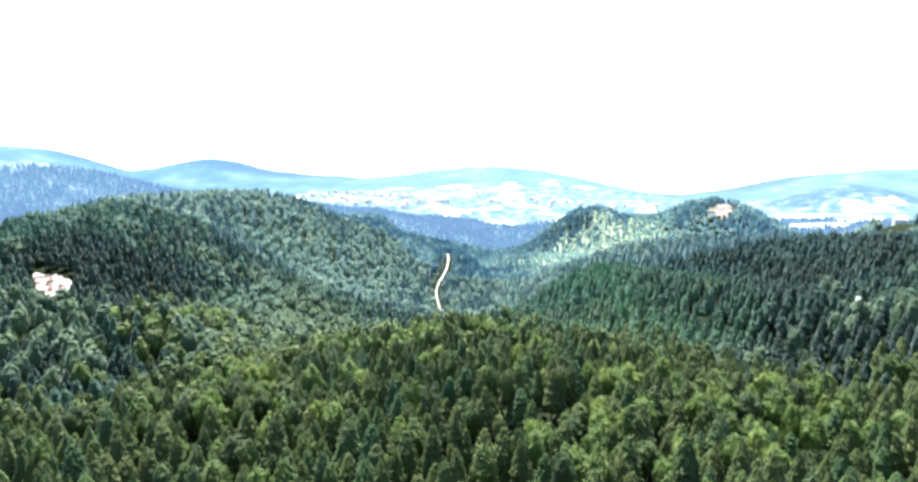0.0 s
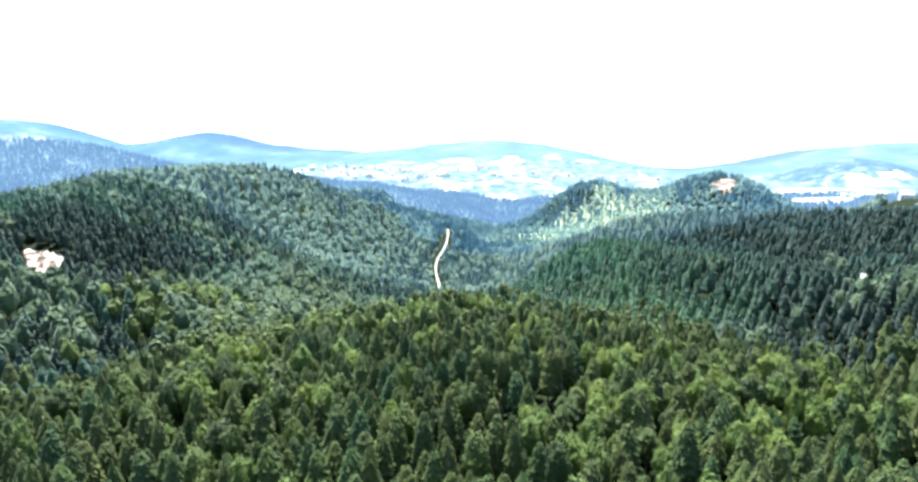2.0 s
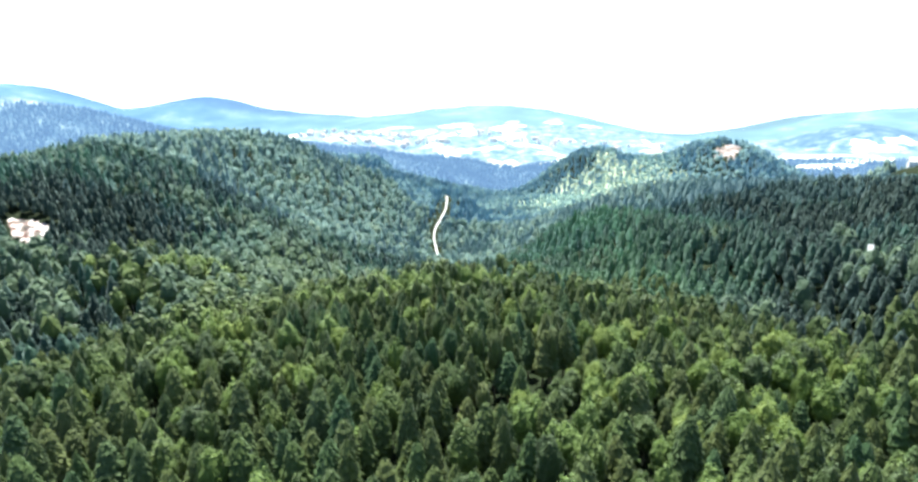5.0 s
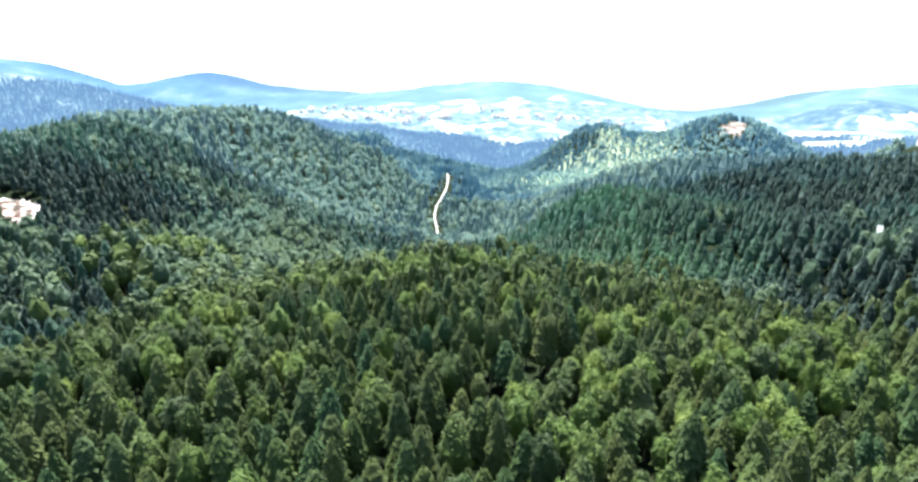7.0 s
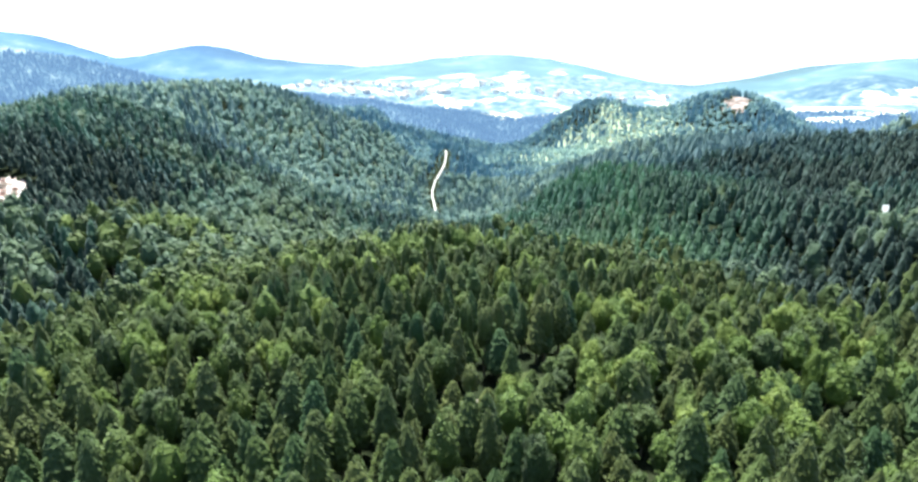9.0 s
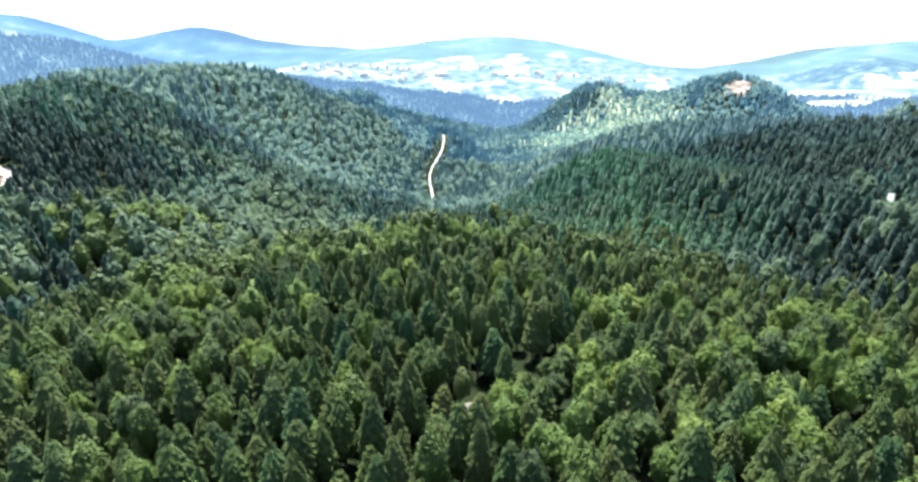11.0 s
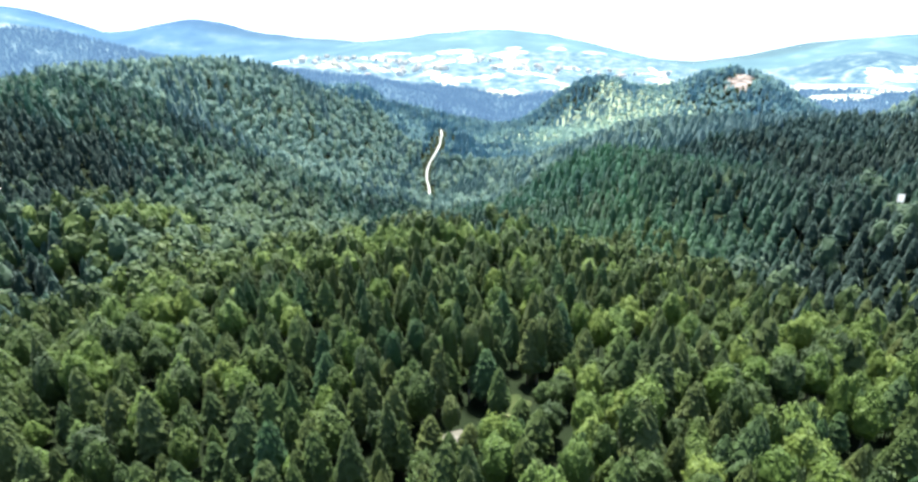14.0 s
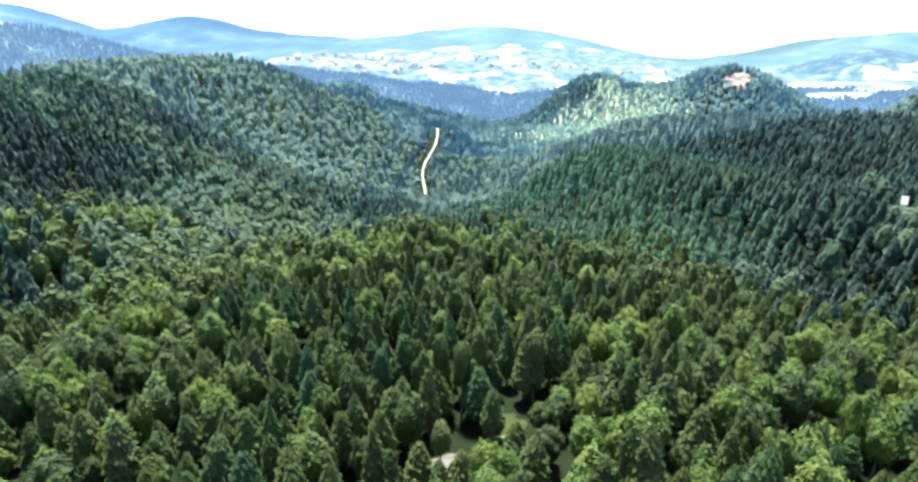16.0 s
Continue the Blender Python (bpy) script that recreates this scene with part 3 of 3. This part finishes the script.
def stand_tone(x, y, own):
    """Spruce tone, 0 to 1, from chance, stand and camera bearing to match the view."""
    # lighter or darker by bearing from the camera, to fit its view
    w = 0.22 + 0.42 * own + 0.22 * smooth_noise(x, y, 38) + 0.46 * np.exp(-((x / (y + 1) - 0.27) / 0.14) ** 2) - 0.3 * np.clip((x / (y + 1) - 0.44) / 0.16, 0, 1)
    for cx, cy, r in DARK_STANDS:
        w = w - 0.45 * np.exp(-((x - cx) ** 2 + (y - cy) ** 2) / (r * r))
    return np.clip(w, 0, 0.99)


def scatter(x0, x1, y0, y1, step, seed):
    r = np.random.RandomState(seed)
    x, y = np.meshgrid(np.arange(x0, x1, step), np.arange(y0, y1, step))
    x[1::2] += step / 2
    x, y = x.ravel(), y.ravel()
    x = x + r.uniform(-0.46, 0.46, x.size) * step
    y = y + r.uniform(-0.50, 0.50, y.size) * step + 1.6 * np.sin(x * 0.31) + 1.1 * np.sin(x * 0.83 + y * 0.05)
    a, b, c, d = r.rand(4, x.size)
    keep = ~is_open(x, y)
    return [q[keep] for q in (x, y, a, b, c, d)]


def fore(x, y, wide=0.92, back=20):
    return np.abs(x) < wide * (y + back) + 5


def stand(kind, x, y, a, b, z=None):
    """Base, height and reach of trees of a kind."""
    if kind == "spruce":
        h = 10.0 + 7.5 * a
        r = (3.0 + h) * (0.148 + 0.062 * b)
    else:
        h = 9.0 + 8.5 * a
        r = (6.5 + 0.45 * h) * (0.19 + 0.105 * b) * (1 + 0.3 * old_grove(x, y))
    # trees lowered where they would hide meadow, track, shed or road from the camera
    sight_trim = 1 - 0.5 * np.exp(-((x - 20) / 8) ** 2 - ((y - 127) / 7) ** 2)
    sight_trim = sight_trim * (1 - 0.45 * np.exp(-((x - 10) / 6) ** 2 - ((y - 124) / 5) ** 2))
    if np.max(x) > 190:
        s, w = (219.5 - x) * 0.595 + (297.5 - y) * 0.804, (x - 219.5) * 0.804 - (y - 297.5) * 0.595
        h = np.where((np.abs(w) < 6) & (s > -3) & (s < 70), np.minimum(h, 5.0 + 0.08 * np.maximum(s, 0)), h)
    if np.max(y) > 900:
        # trees lowered so the slope's painted sunlit ground shows
        sight_trim = sight_trim * (1 - 0.25 * np.exp(-((x - 238) ** 2 + (y - 1085) ** 2) / 150.0 ** 2))
    if np.max(y) > 560 and np.min(y) < 830:
        sight_trim = sight_trim * (1 - 0.62 * (off_road(x, y, 0.22) < 9.5))
    return ground(x, y) - 0.2, h * sight_trim, r * sight_trim ** 0.5


def wood(name, templates, kind, x, y, a, b, turn, tint, mat, label, trunks=None, grow=1.0):
    """Many trees of a kind as one mass."""
    if not len(x):
        return None
    z, h, r = stand(kind, x, y, a, b)
    h, r = h * grow, r * grow
    V, F, T, M = [], [], [], []
    base = 0
    pick = (tint * 997).astype(int) % len(templates)
    for k, (tv, tf) in enumerate(templates):
        i = np.where(pick == k)[0]
        if not len(i):
            continue
        c, s = np.cos(turn[i] * 6.283)[:, None], np.sin(turn[i] * 6.283)[:, None]
        px = (tv[:, 0] * c - tv[:, 1] * s) * r[i, None] + x[i, None]
        py = (tv[:, 0] * s + tv[:, 1] * c) * r[i, None] + y[i, None]
        pz = tv[:, 2] * h[i, None] + z[i, None]
        V.append(np.stack([px, py, pz], -1).reshape(-1, 3))
        F.append((tf[None] + (np.arange(len(i)) * len(tv))[:, None, None] + base).reshape(-1, 3))
        T.append(np.repeat(tint[i], len(tv)))
        M.append(np.zeros(len(F[-1]), np.int32))
        base += len(V[-1])
    if trunks:
        j = np.arange(5) * 1.2566
        tv = np.concatenate([np.stack([np.cos(j) * 0.2, np.sin(j) * 0.2, 0 * j], -1), np.stack([np.cos(j) * 0.1, np.sin(j) * 0.1, 0 * j + 0.6], -1)])
        tf = np.array([(k, (k + 1) % 5, 5 + (k + 1) % 5) for k in range(5)] + [(k, 5 + (k + 1) % 5, 5 + k) for k in range(5)])
        p = tv[None] * np.stack([np.ones_like(h), np.ones_like(h), h], -1)[:, None] + np.stack([x, y, z], -1)[:, None]
        V.append(p.reshape(-1, 3))
        F.append((tf[None] + (np.arange(len(x)) * 10)[:, None, None] + base).reshape(-1, 3))
        T.append(np.repeat(tint, 10))
        M.append(np.ones(len(F[-1]), np.int32))
    me = mesh_from(name, np.concatenate(V), np.concatenate(F), [mat] + ([trunks] if trunks else []))
    me.attributes.new("tint", "FLOAT", "POINT").data.foreach_set("value", np.concatenate(T).astype(np.float32))
    me.polygons.foreach_set("material_index", np.concatenate(M))
    return tagged(new(name, me), label, "forest", kind="stuff")


def plant_things(name, label, category, group, crowns, trunk, kind, mat, x, y, a, b, turn, tint):
    """Single trees that can be told apart, each with trunk and crown."""
    z, h, r = stand(kind, x, y, a, b)
    protos = []
    for tv, tf in crowns:
        root = tagged(new(name), label, category, group)
        t = new("trunk", trunk)
        c = new("crown", mesh_from("crown", tv, tf, [mat]))
        t.parent = c.parent = root
        protos.append(root)
    for k in range(len(x)):
        p = protos[k % len(protos)]
        m = pose(x[k], y[k], z[k], 0, 0, turn[k] * 360) @ Matrix.Diagonal((r[k], r[k], h[k], 1))
        if k < len(protos):
            p.matrix_basis = m
        else:
            q = copy_thing(protos[k % len(protos)], Matrix())
            q.matrix_basis = m


# the slope before the camera
NX, NY, NA, NB, NC, ND = scatter(-330, 330, 55, 305, 5.3, 21)
near = fore(NX, NY, 0.95, 35)
NX, NY, NA, NB, NC, ND = [q[near] for q in (NX, NY, NA, NB, NC, ND)]
glade = clump(NX, NY)
broad = leafy(NX, NY) + 0.40 * glade > 0.30 + 0.8 * (NC - 0.5)
lime = broad & (glade + 0.35 * (NB - 0.5) + 0.5 * (ND > 0.93) > np.where(NY > 165, 0.34, 0.44))
reach = np.hypot(NX - 12, (NY - 40))
for kind, sel, most in (("spruce", ~broad, 300), ("broad", broad & ~lime, 270), ("lime", lime, 110)):
    i = np.where(sel & (NY > 84))[0]
    i = i[np.argsort(reach[i])]
    single, rest = i[:most], np.r_[i[most:], np.where(sel & (NY <= 84))[0]]
    A = [q[single] for q in (NX, NY, NA, NB, NC, ND)]
    B = [q[rest] for q in (NX, NY, NA, NB, NC, ND)]
    # apart: trees far enough off to take the haze-tinted slope colours
    apart = (-B[0] + 25 * smooth_noise(B[0], B[1], 30) + 50 * (B[4] - 0.5) > 135) | (B[1] + 90 * (B[4] - 0.5) > 270 + 0.12 * np.maximum(B[0], 0)) | ((B[0] > 108) & (B[1] + 40 * (B[4] - 0.5) > 195))
    if kind == "spruce":
        plant_things("spruce_tree", "tall dark green spruce standing in mixed hill forest", "tree", "trees of the near slope", SPRUCE_NEAR,
                     trunk_mesh("trunk", M_BARK), "spruce", M_SPRUCE, *A)
        close = reach[rest] < 175
        wood("spruce_wood", SPRUCE_MID, "spruce", *[e[close] for e in B], M_SPRUCE_STUFF, "dense dark green spruces on the near slope", M_BARK)
        B[5] = np.where(apart, stand_tone(B[0], B[1], B[5]), 0.18 + 0.52 * B[5])
        wood("spruce_slope_wood", SPRUCE_LESS, "spruce", *[e[~close & apart] for e in B], M_SPRUCE_SLOPE_HAZE, "cool green spruces on the side slopes", M_BARK)
        wood("spruce_far_wood", SPRUCE_LESS, "spruce", *[e[~close & ~apart] for e in B], M_SPRUCE_STUFF, "dense dark green spruces below the ridge crest", M_BARK)
    elif kind == "lime":
        plant_things("young_broadleaf_tree", "bright yellow green broadleaf tree among darker conifers", "tree", "trees of the near slope", BROAD_NEAR,
                     trunk_mesh("trunk", M_PALE_BARK, thick=0.06, top=0.75), "broad", M_LIME, *A)
        B[5] = 0.84 + 0.16 * B[5]
        wood("young_broadleaf_wood", BROAD_MID, "broad", *B, M_BROAD_STUFF, "bright yellow green broadleaf trees on the near slope", M_PALE_BARK)
    else:
        B[5] = 0.18 + 0.60 * B[5]
        plant_things("broadleaf_tree", "round light green broadleaf tree among the spruces", "tree", "trees of the near slope", BROAD_NEAR,
                     trunk_mesh("trunk", M_PALE_BARK, thick=0.06, top=0.75), "broad", M_BROAD, *A)
        close = reach[rest] < 185
        wood("broadleaf_wood", BROAD_MID, "broad", *[e[close] for e in B], M_BROAD_STUFF, "light green broadleaf trees on the near slope", M_PALE_BARK)
        wood("broadleaf_slope_wood", BROAD_LOW, "broad", *[e[~close & apart] for e in B], M_BROAD_SLOPE_HAZE, "cool green broadleaf trees on the side slopes", M_PALE_BARK, grow=1.28)
        wood("broadleaf_far_wood", BROAD_LOW, "broad", *[e[~close & ~apart] for e in B], M_BROAD_STUFF, "light green broadleaf trees below the ridge crest", M_PALE_BARK, grow=1.15)

# tall pines with bare lower trunks round the small meadow
def pine_crown(rng):
    v, f = broad_crown(rng, 10, 420, 0.10, ICO3)
    v[:, 2] = 0.42 + 0.58 * (v[:, 2] - v[:, 2].min()) / (1 - v[:, 2].min())
    return v, f


PINE_TRUNK = trunk_mesh("trunk", M_PALE_BARK, 8, 0.92, 0.11)
px = np.array([-2.0, 2.5, 6.0, 9.5, 13.5, -6.0, 9.8, 28.5, 17.0])
py = np.array([143.0, 146.5, 142.0, 147.0, 143.5, 139.5, 126.0, 149.0, 150.0])
ph = np.array([18.5, 19.5, 18.0, 19.0, 18.5, 17.0, 13.0, 17.0, 18.5])
protos = []
for k in range(len(px)):
    m = on_ground(px[k], py[k], 40.0 * k, 0.2) @ Matrix.Diagonal((2.2, 2.2, ph[k], 1))
    if k < 3:
        root = tagged(new("pine_tree"), "tall pine with a bare lower trunk beside the meadow", "tree", "pines round the meadow")
        for nm, me in (("trunk", PINE_TRUNK), ("crown", mesh_from("crown", *pine_crown(rng), [M_SPRUCE]))):
            new(nm, me).parent = root
        protos.append(root)
        root.matrix_basis = m
    else:
        copy_thing(protos[k % 3], Matrix()).matrix_basis = m

# the hills behind, and the woods round about; farther parts take hazier colours
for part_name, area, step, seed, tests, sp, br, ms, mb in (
        ("hill", (-720, 720, 305, 480), 5.3, 31, lambda x, y: fore(x, y), SPRUCE_LOW, BROAD_FAR, M_SPRUCE_HILL_HAZE, M_BROAD_HILL_HAZE),
        ("upper", (-720, 720, 480, 720), 6.0, 35, lambda x, y: fore(x, y), SPRUCE_FAR, BROAD_FAR, M_SPRUCE_FAR_HAZE, M_BROAD_FAR_HAZE),
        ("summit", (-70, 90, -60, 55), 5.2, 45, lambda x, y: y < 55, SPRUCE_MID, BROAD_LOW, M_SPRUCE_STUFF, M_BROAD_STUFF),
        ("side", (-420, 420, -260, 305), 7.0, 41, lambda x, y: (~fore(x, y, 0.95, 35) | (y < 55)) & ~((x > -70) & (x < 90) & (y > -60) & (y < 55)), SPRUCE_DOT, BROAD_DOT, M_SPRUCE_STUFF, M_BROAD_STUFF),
        ("distant", (-1300, 1300, 720, 1400), 6.0, 51, lambda x, y: fore(x, y) & (np.hypot(x, y) < 1395), SPRUCE_DOT, BROAD_DOT, M_SPRUCE_DISTANT_HAZE, M_BROAD_DISTANT_HAZE),
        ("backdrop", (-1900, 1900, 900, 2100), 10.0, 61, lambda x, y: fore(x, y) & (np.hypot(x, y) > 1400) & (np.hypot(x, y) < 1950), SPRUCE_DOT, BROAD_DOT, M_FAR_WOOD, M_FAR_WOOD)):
    q = scatter(*area, step, seed)
    ok = tests(q[0], q[1])
    q = [e[ok] for e in q]
    lf = leafy(q[0], q[1]) + 0.5 * clump(q[0], q[1]) + 0.22 * smooth_noise(q[0], q[1], 27) > {"hill": 0.14, "upper": 0.10}.get(part_name, 0.26) + 0.6 * (q[4] - 0.5)
    # pale: leaf tint raised round the slope to imitate sunlight there
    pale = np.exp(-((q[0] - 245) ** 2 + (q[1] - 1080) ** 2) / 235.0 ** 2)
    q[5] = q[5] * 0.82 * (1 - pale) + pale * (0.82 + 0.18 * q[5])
    grow = {"hill": 0.98, "upper": 1.16, "distant": 1.0}.get(part_name, 1.02)
    if part_name == "distant":
        thin = (pale < 0.3) | (q[4] * 7.31 % 1 < 0.9)
        q, pale = [e[thin] for e in q], pale[thin]
        lf = lf[thin]
    # cool: trees past this distance take the colours with painted haze
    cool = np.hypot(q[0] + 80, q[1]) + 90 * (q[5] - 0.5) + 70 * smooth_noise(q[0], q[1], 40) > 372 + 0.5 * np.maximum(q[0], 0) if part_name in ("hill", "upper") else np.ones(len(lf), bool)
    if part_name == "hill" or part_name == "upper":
        toned = stand_tone(q[0], q[1], q[5])
        q[5] = np.where(lf, q[5], toned)
        lf = lf & ~((toned < 0.16) & (q[4] > 0.25))
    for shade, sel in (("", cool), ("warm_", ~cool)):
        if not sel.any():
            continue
        # bluish comes from haze painted into leaf colours on hill, upper and distant
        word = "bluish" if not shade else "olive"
        wood("spruce_" + shade + part_name + "_wood", sp, "spruce", *[e[~lf & sel] for e in q], ms if not shade else M_SPRUCE_SLOPE_HAZE,
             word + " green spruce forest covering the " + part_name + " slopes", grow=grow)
        wood("broadleaf_" + shade + part_name + "_wood", br, "broad", *[e[lf & sel] for e in q], mb if not shade else M_BROAD_SLOPE_HAZE,
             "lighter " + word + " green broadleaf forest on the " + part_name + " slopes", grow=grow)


# ---------------------------------------------------------------- buildings
def part(name, verts, faces, mat, parent, label=""):
    ob = new(name, mesh_from(name, verts, faces, [mat]))
    ob.parent = parent
    return tagged(ob, label) if label else ob


BOX = np.array([(0, 3, 2, 1), (4, 5, 6, 7), (0, 1, 5, 4), (1, 2, 6, 5), (2, 3, 7, 6), (3, 0, 4, 7)])


def box(x0, x1, y0, y1, z0, z1):
    return np.array([(x0, y0, z0), (x1, y0, z0), (x1, y1, z0), (x0, y1, z0), (x0, y0, z1), (x1, y0, z1), (x1, y1, z1), (x0, y1, z1)], float)


def house(name, label, category, w, d, h, rise, wall_mat, roof_mat, windows, m, group="", chimney=True, door=True):
    """A gabled house: walls with gables, a roof with eaves, windows, a door, a chimney."""
    root = tagged(new(name), label, category, group)
    v = [(-w, -d, -1.5), (w, -d, -1.5), (w, d, -1.5), (-w, d, -1.5), (-w, -d, h), (w, -d, h), (w, d, h), (-w, d, h), (-w, 0, h + rise), (w, 0, h + rise)]
    quads = [(0, 1, 5, 4), (2, 3, 7, 6), (1, 2, 6, 5), (3, 0, 4, 7), (0, 3, 2, 1), (5, 6, 9, 9), (7, 4, 8, 8), (4, 5, 9, 8), (6, 7, 8, 9)]
    tris = [t for a, b, c, e in quads for t in ((a, b, c), (a, c, e)) if len(set(t)) == 3]
    part("wall", v, tris, wall_mat, root)
    o, th, sl = 0.5, 0.22, rise / d
    for s in (1, -1):
        lo, hi = h - o * sl, h + rise + 0.05
        v = [(-w - o, s * (d + o), lo), (w + o, s * (d + o), lo), (w + o, 0, hi), (-w - o, 0, hi)]
        v += [(a, b, c + th) for a, b, c in v]
        f = BOX if s > 0 else BOX[:, ::-1]
        part("roof", v, f, roof_mat, root)
    for k in range(windows):
        x = -w + 2 * w * (k + 0.5) / windows
        for lvl in range(1 if h < 4 else 2):
            z = 1.0 + lvl * 2.7
            win = part("window", box(x - 0.55, x + 0.55, -d - 0.06, -d + 0.1, z, z + 1.3), BOX, M_PLASTER, root)
            part("pane", box(x - 0.45, x + 0.45, -d - 0.09, -d - 0.05, z + 0.1, z + 1.2), BOX, M_PANE, win)
    if door:
        part("door", box(w * 0.5, w * 0.5 + 1.0, -d - 0.1, -d + 0.1, 0, 2.05), BOX, M_BARK, root)
    if chimney:
        part("chimney", box(-w * 0.4, -w * 0.4 + 0.8, 0.3, 1.1, h, h + rise + 1.0), BOX, M_TILE, root)
    root.matrix_basis = m
    return root


house("white_house", "large white house with a pale gabled roof among trees", "house", 5.5, 4.4, 5.2, 3.8, M_PLASTER, M_GRAVEL, 3, on_ground(461, 575, -24))
# shed height and place fitted to the camera's view, over the trees
house("white_shed", "narrow white shed stretched tall to show over the trees", "shed", 0.8, 1.1, 7.6, 2.4, M_PLASTER, M_PLASTER, 1, on_ground(219.5, 297.5, -36), chimney=False)

# fields, villages and woods of the bright valley
rv = np.random.RandomState(77)


def field(x, y, rx, ry, turn, seed):
    tagged(patch("field", x, y, rx, ry, turn, M_FIELD, lift=2.5, seed=seed, rough=0.85, rings=3, around=44), "pale sunlit hay field in the valley", "field", kind="structure")


field(1110, 1760, 120, 70, 0, 5)
field(1190, 1880, 80, 60, 0, 1)
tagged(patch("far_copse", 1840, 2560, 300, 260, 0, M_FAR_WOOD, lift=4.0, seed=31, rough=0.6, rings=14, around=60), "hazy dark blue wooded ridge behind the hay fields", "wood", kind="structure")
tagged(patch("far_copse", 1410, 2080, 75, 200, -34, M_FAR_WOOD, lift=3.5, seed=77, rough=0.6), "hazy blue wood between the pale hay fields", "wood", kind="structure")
field(1640, 2250, 90, 90, 10, 3)
field(1820, 2330, 60, 70, 0, 4)
for k in range(60):
    a, r = radians(rv.uniform(-17, 22)), rv.uniform(1990, 3500)
    field(r * math.sin(a), r * math.cos(a), rv.uniform(30, 90), rv.uniform(20, 50), rv.uniform(0, 180), 10 + k)

first = house("village_house", "small white village house with a greyish tiled roof", "house", 6, 5, 5.5, 3, M_PLASTER, M_GREY_TILE, 3, pose(0, 0, 0), "houses of the valley villages")
spots = [(rv.uniform(-16, 17), rv.uniform(2150, 3100)) for _ in range(9)]
n = 0
for a0, r0 in spots:
    for k in range(9):
        a, r = radians(a0 + rv.normal() * 1.6), r0 + rv.normal() * 70
        m = on_ground(r * math.sin(a), r * math.cos(a), rv.uniform(0, 180), -2.0) @ Matrix.Scale(rv.uniform(1.2, 2.0), 4)
        if n == 0:
            first.matrix_basis = m
        else:
            copy_thing(first, Matrix()).matrix_basis = m
        n += 1


# ---------------------------------------------------------------- felled timber in the bare clearing
def log_mesh(seed):
    r = np.random.RandomState(seed)
    v, f = [], []
    for k, t in enumerate(np.linspace(0, 1, 6)):
        for j in range(7):
            a = 6.283 * j / 7
            rad = 0.30 * (1 - 0.55 * t) * r.uniform(0.9, 1.1)
            v.append((t * 1.0, math.cos(a) * rad, math.sin(a) * rad + 0.1 * math.sin(t * 3)))
    for k in range(5):
        for j in range(7):
            a, b = k * 7 + j, k * 7 + (j + 1) % 7
            f.append((a, b, b + 7, a + 7))
    for t in (0.3, 0.5, 0.62, 0.78, 0.9):
        a = r.uniform(0, 6.28)
        b = len(v)
        c = np.array((t, math.cos(a) * 0.15, math.sin(a) * 0.15))
        e = c + (0.06, math.cos(a) * 1.2, abs(math.sin(a)) * 1.2)
        for p in ((0, 0.06, 0), (0, 0, 0.06), (0, -0.06, 0)):
            v.append(tuple(c + p))
        v.append(tuple(e))
        f += [(b, b + 1, b + 3, b + 3), (b + 1, b + 2, b + 3, b + 3), (b + 2, b, b + 3, b + 3)]
    tri_f = [t for q4 in f for t in ((q4[0], q4[1], q4[2]), (q4[0], q4[2], q4[3])) if len(set(t)) == 3]
    return mesh_from("felled_log", v, tri_f, [M_PALE_BARK], True)


LOGS = [log_mesh(k) for k in range(4)]
for k in range(28):
    u, w = rv.uniform(-6, 6), rv.uniform(-13, 13)
    x, y = -229 + u * 0.81 - w * 0.59, 313 + u * 0.59 + w * 0.81
    ob = tagged(new("felled_log", LOGS[k % 4]), "bleached felled log lying on chalky earth", "log", "felled logs in the clearing")
    L = rv.uniform(5, 11)
    ob.matrix_basis = on_ground(x, y, rv.uniform(0, 360), -0.35) @ Matrix.Diagonal((L, 1.1, 1.1, 1))
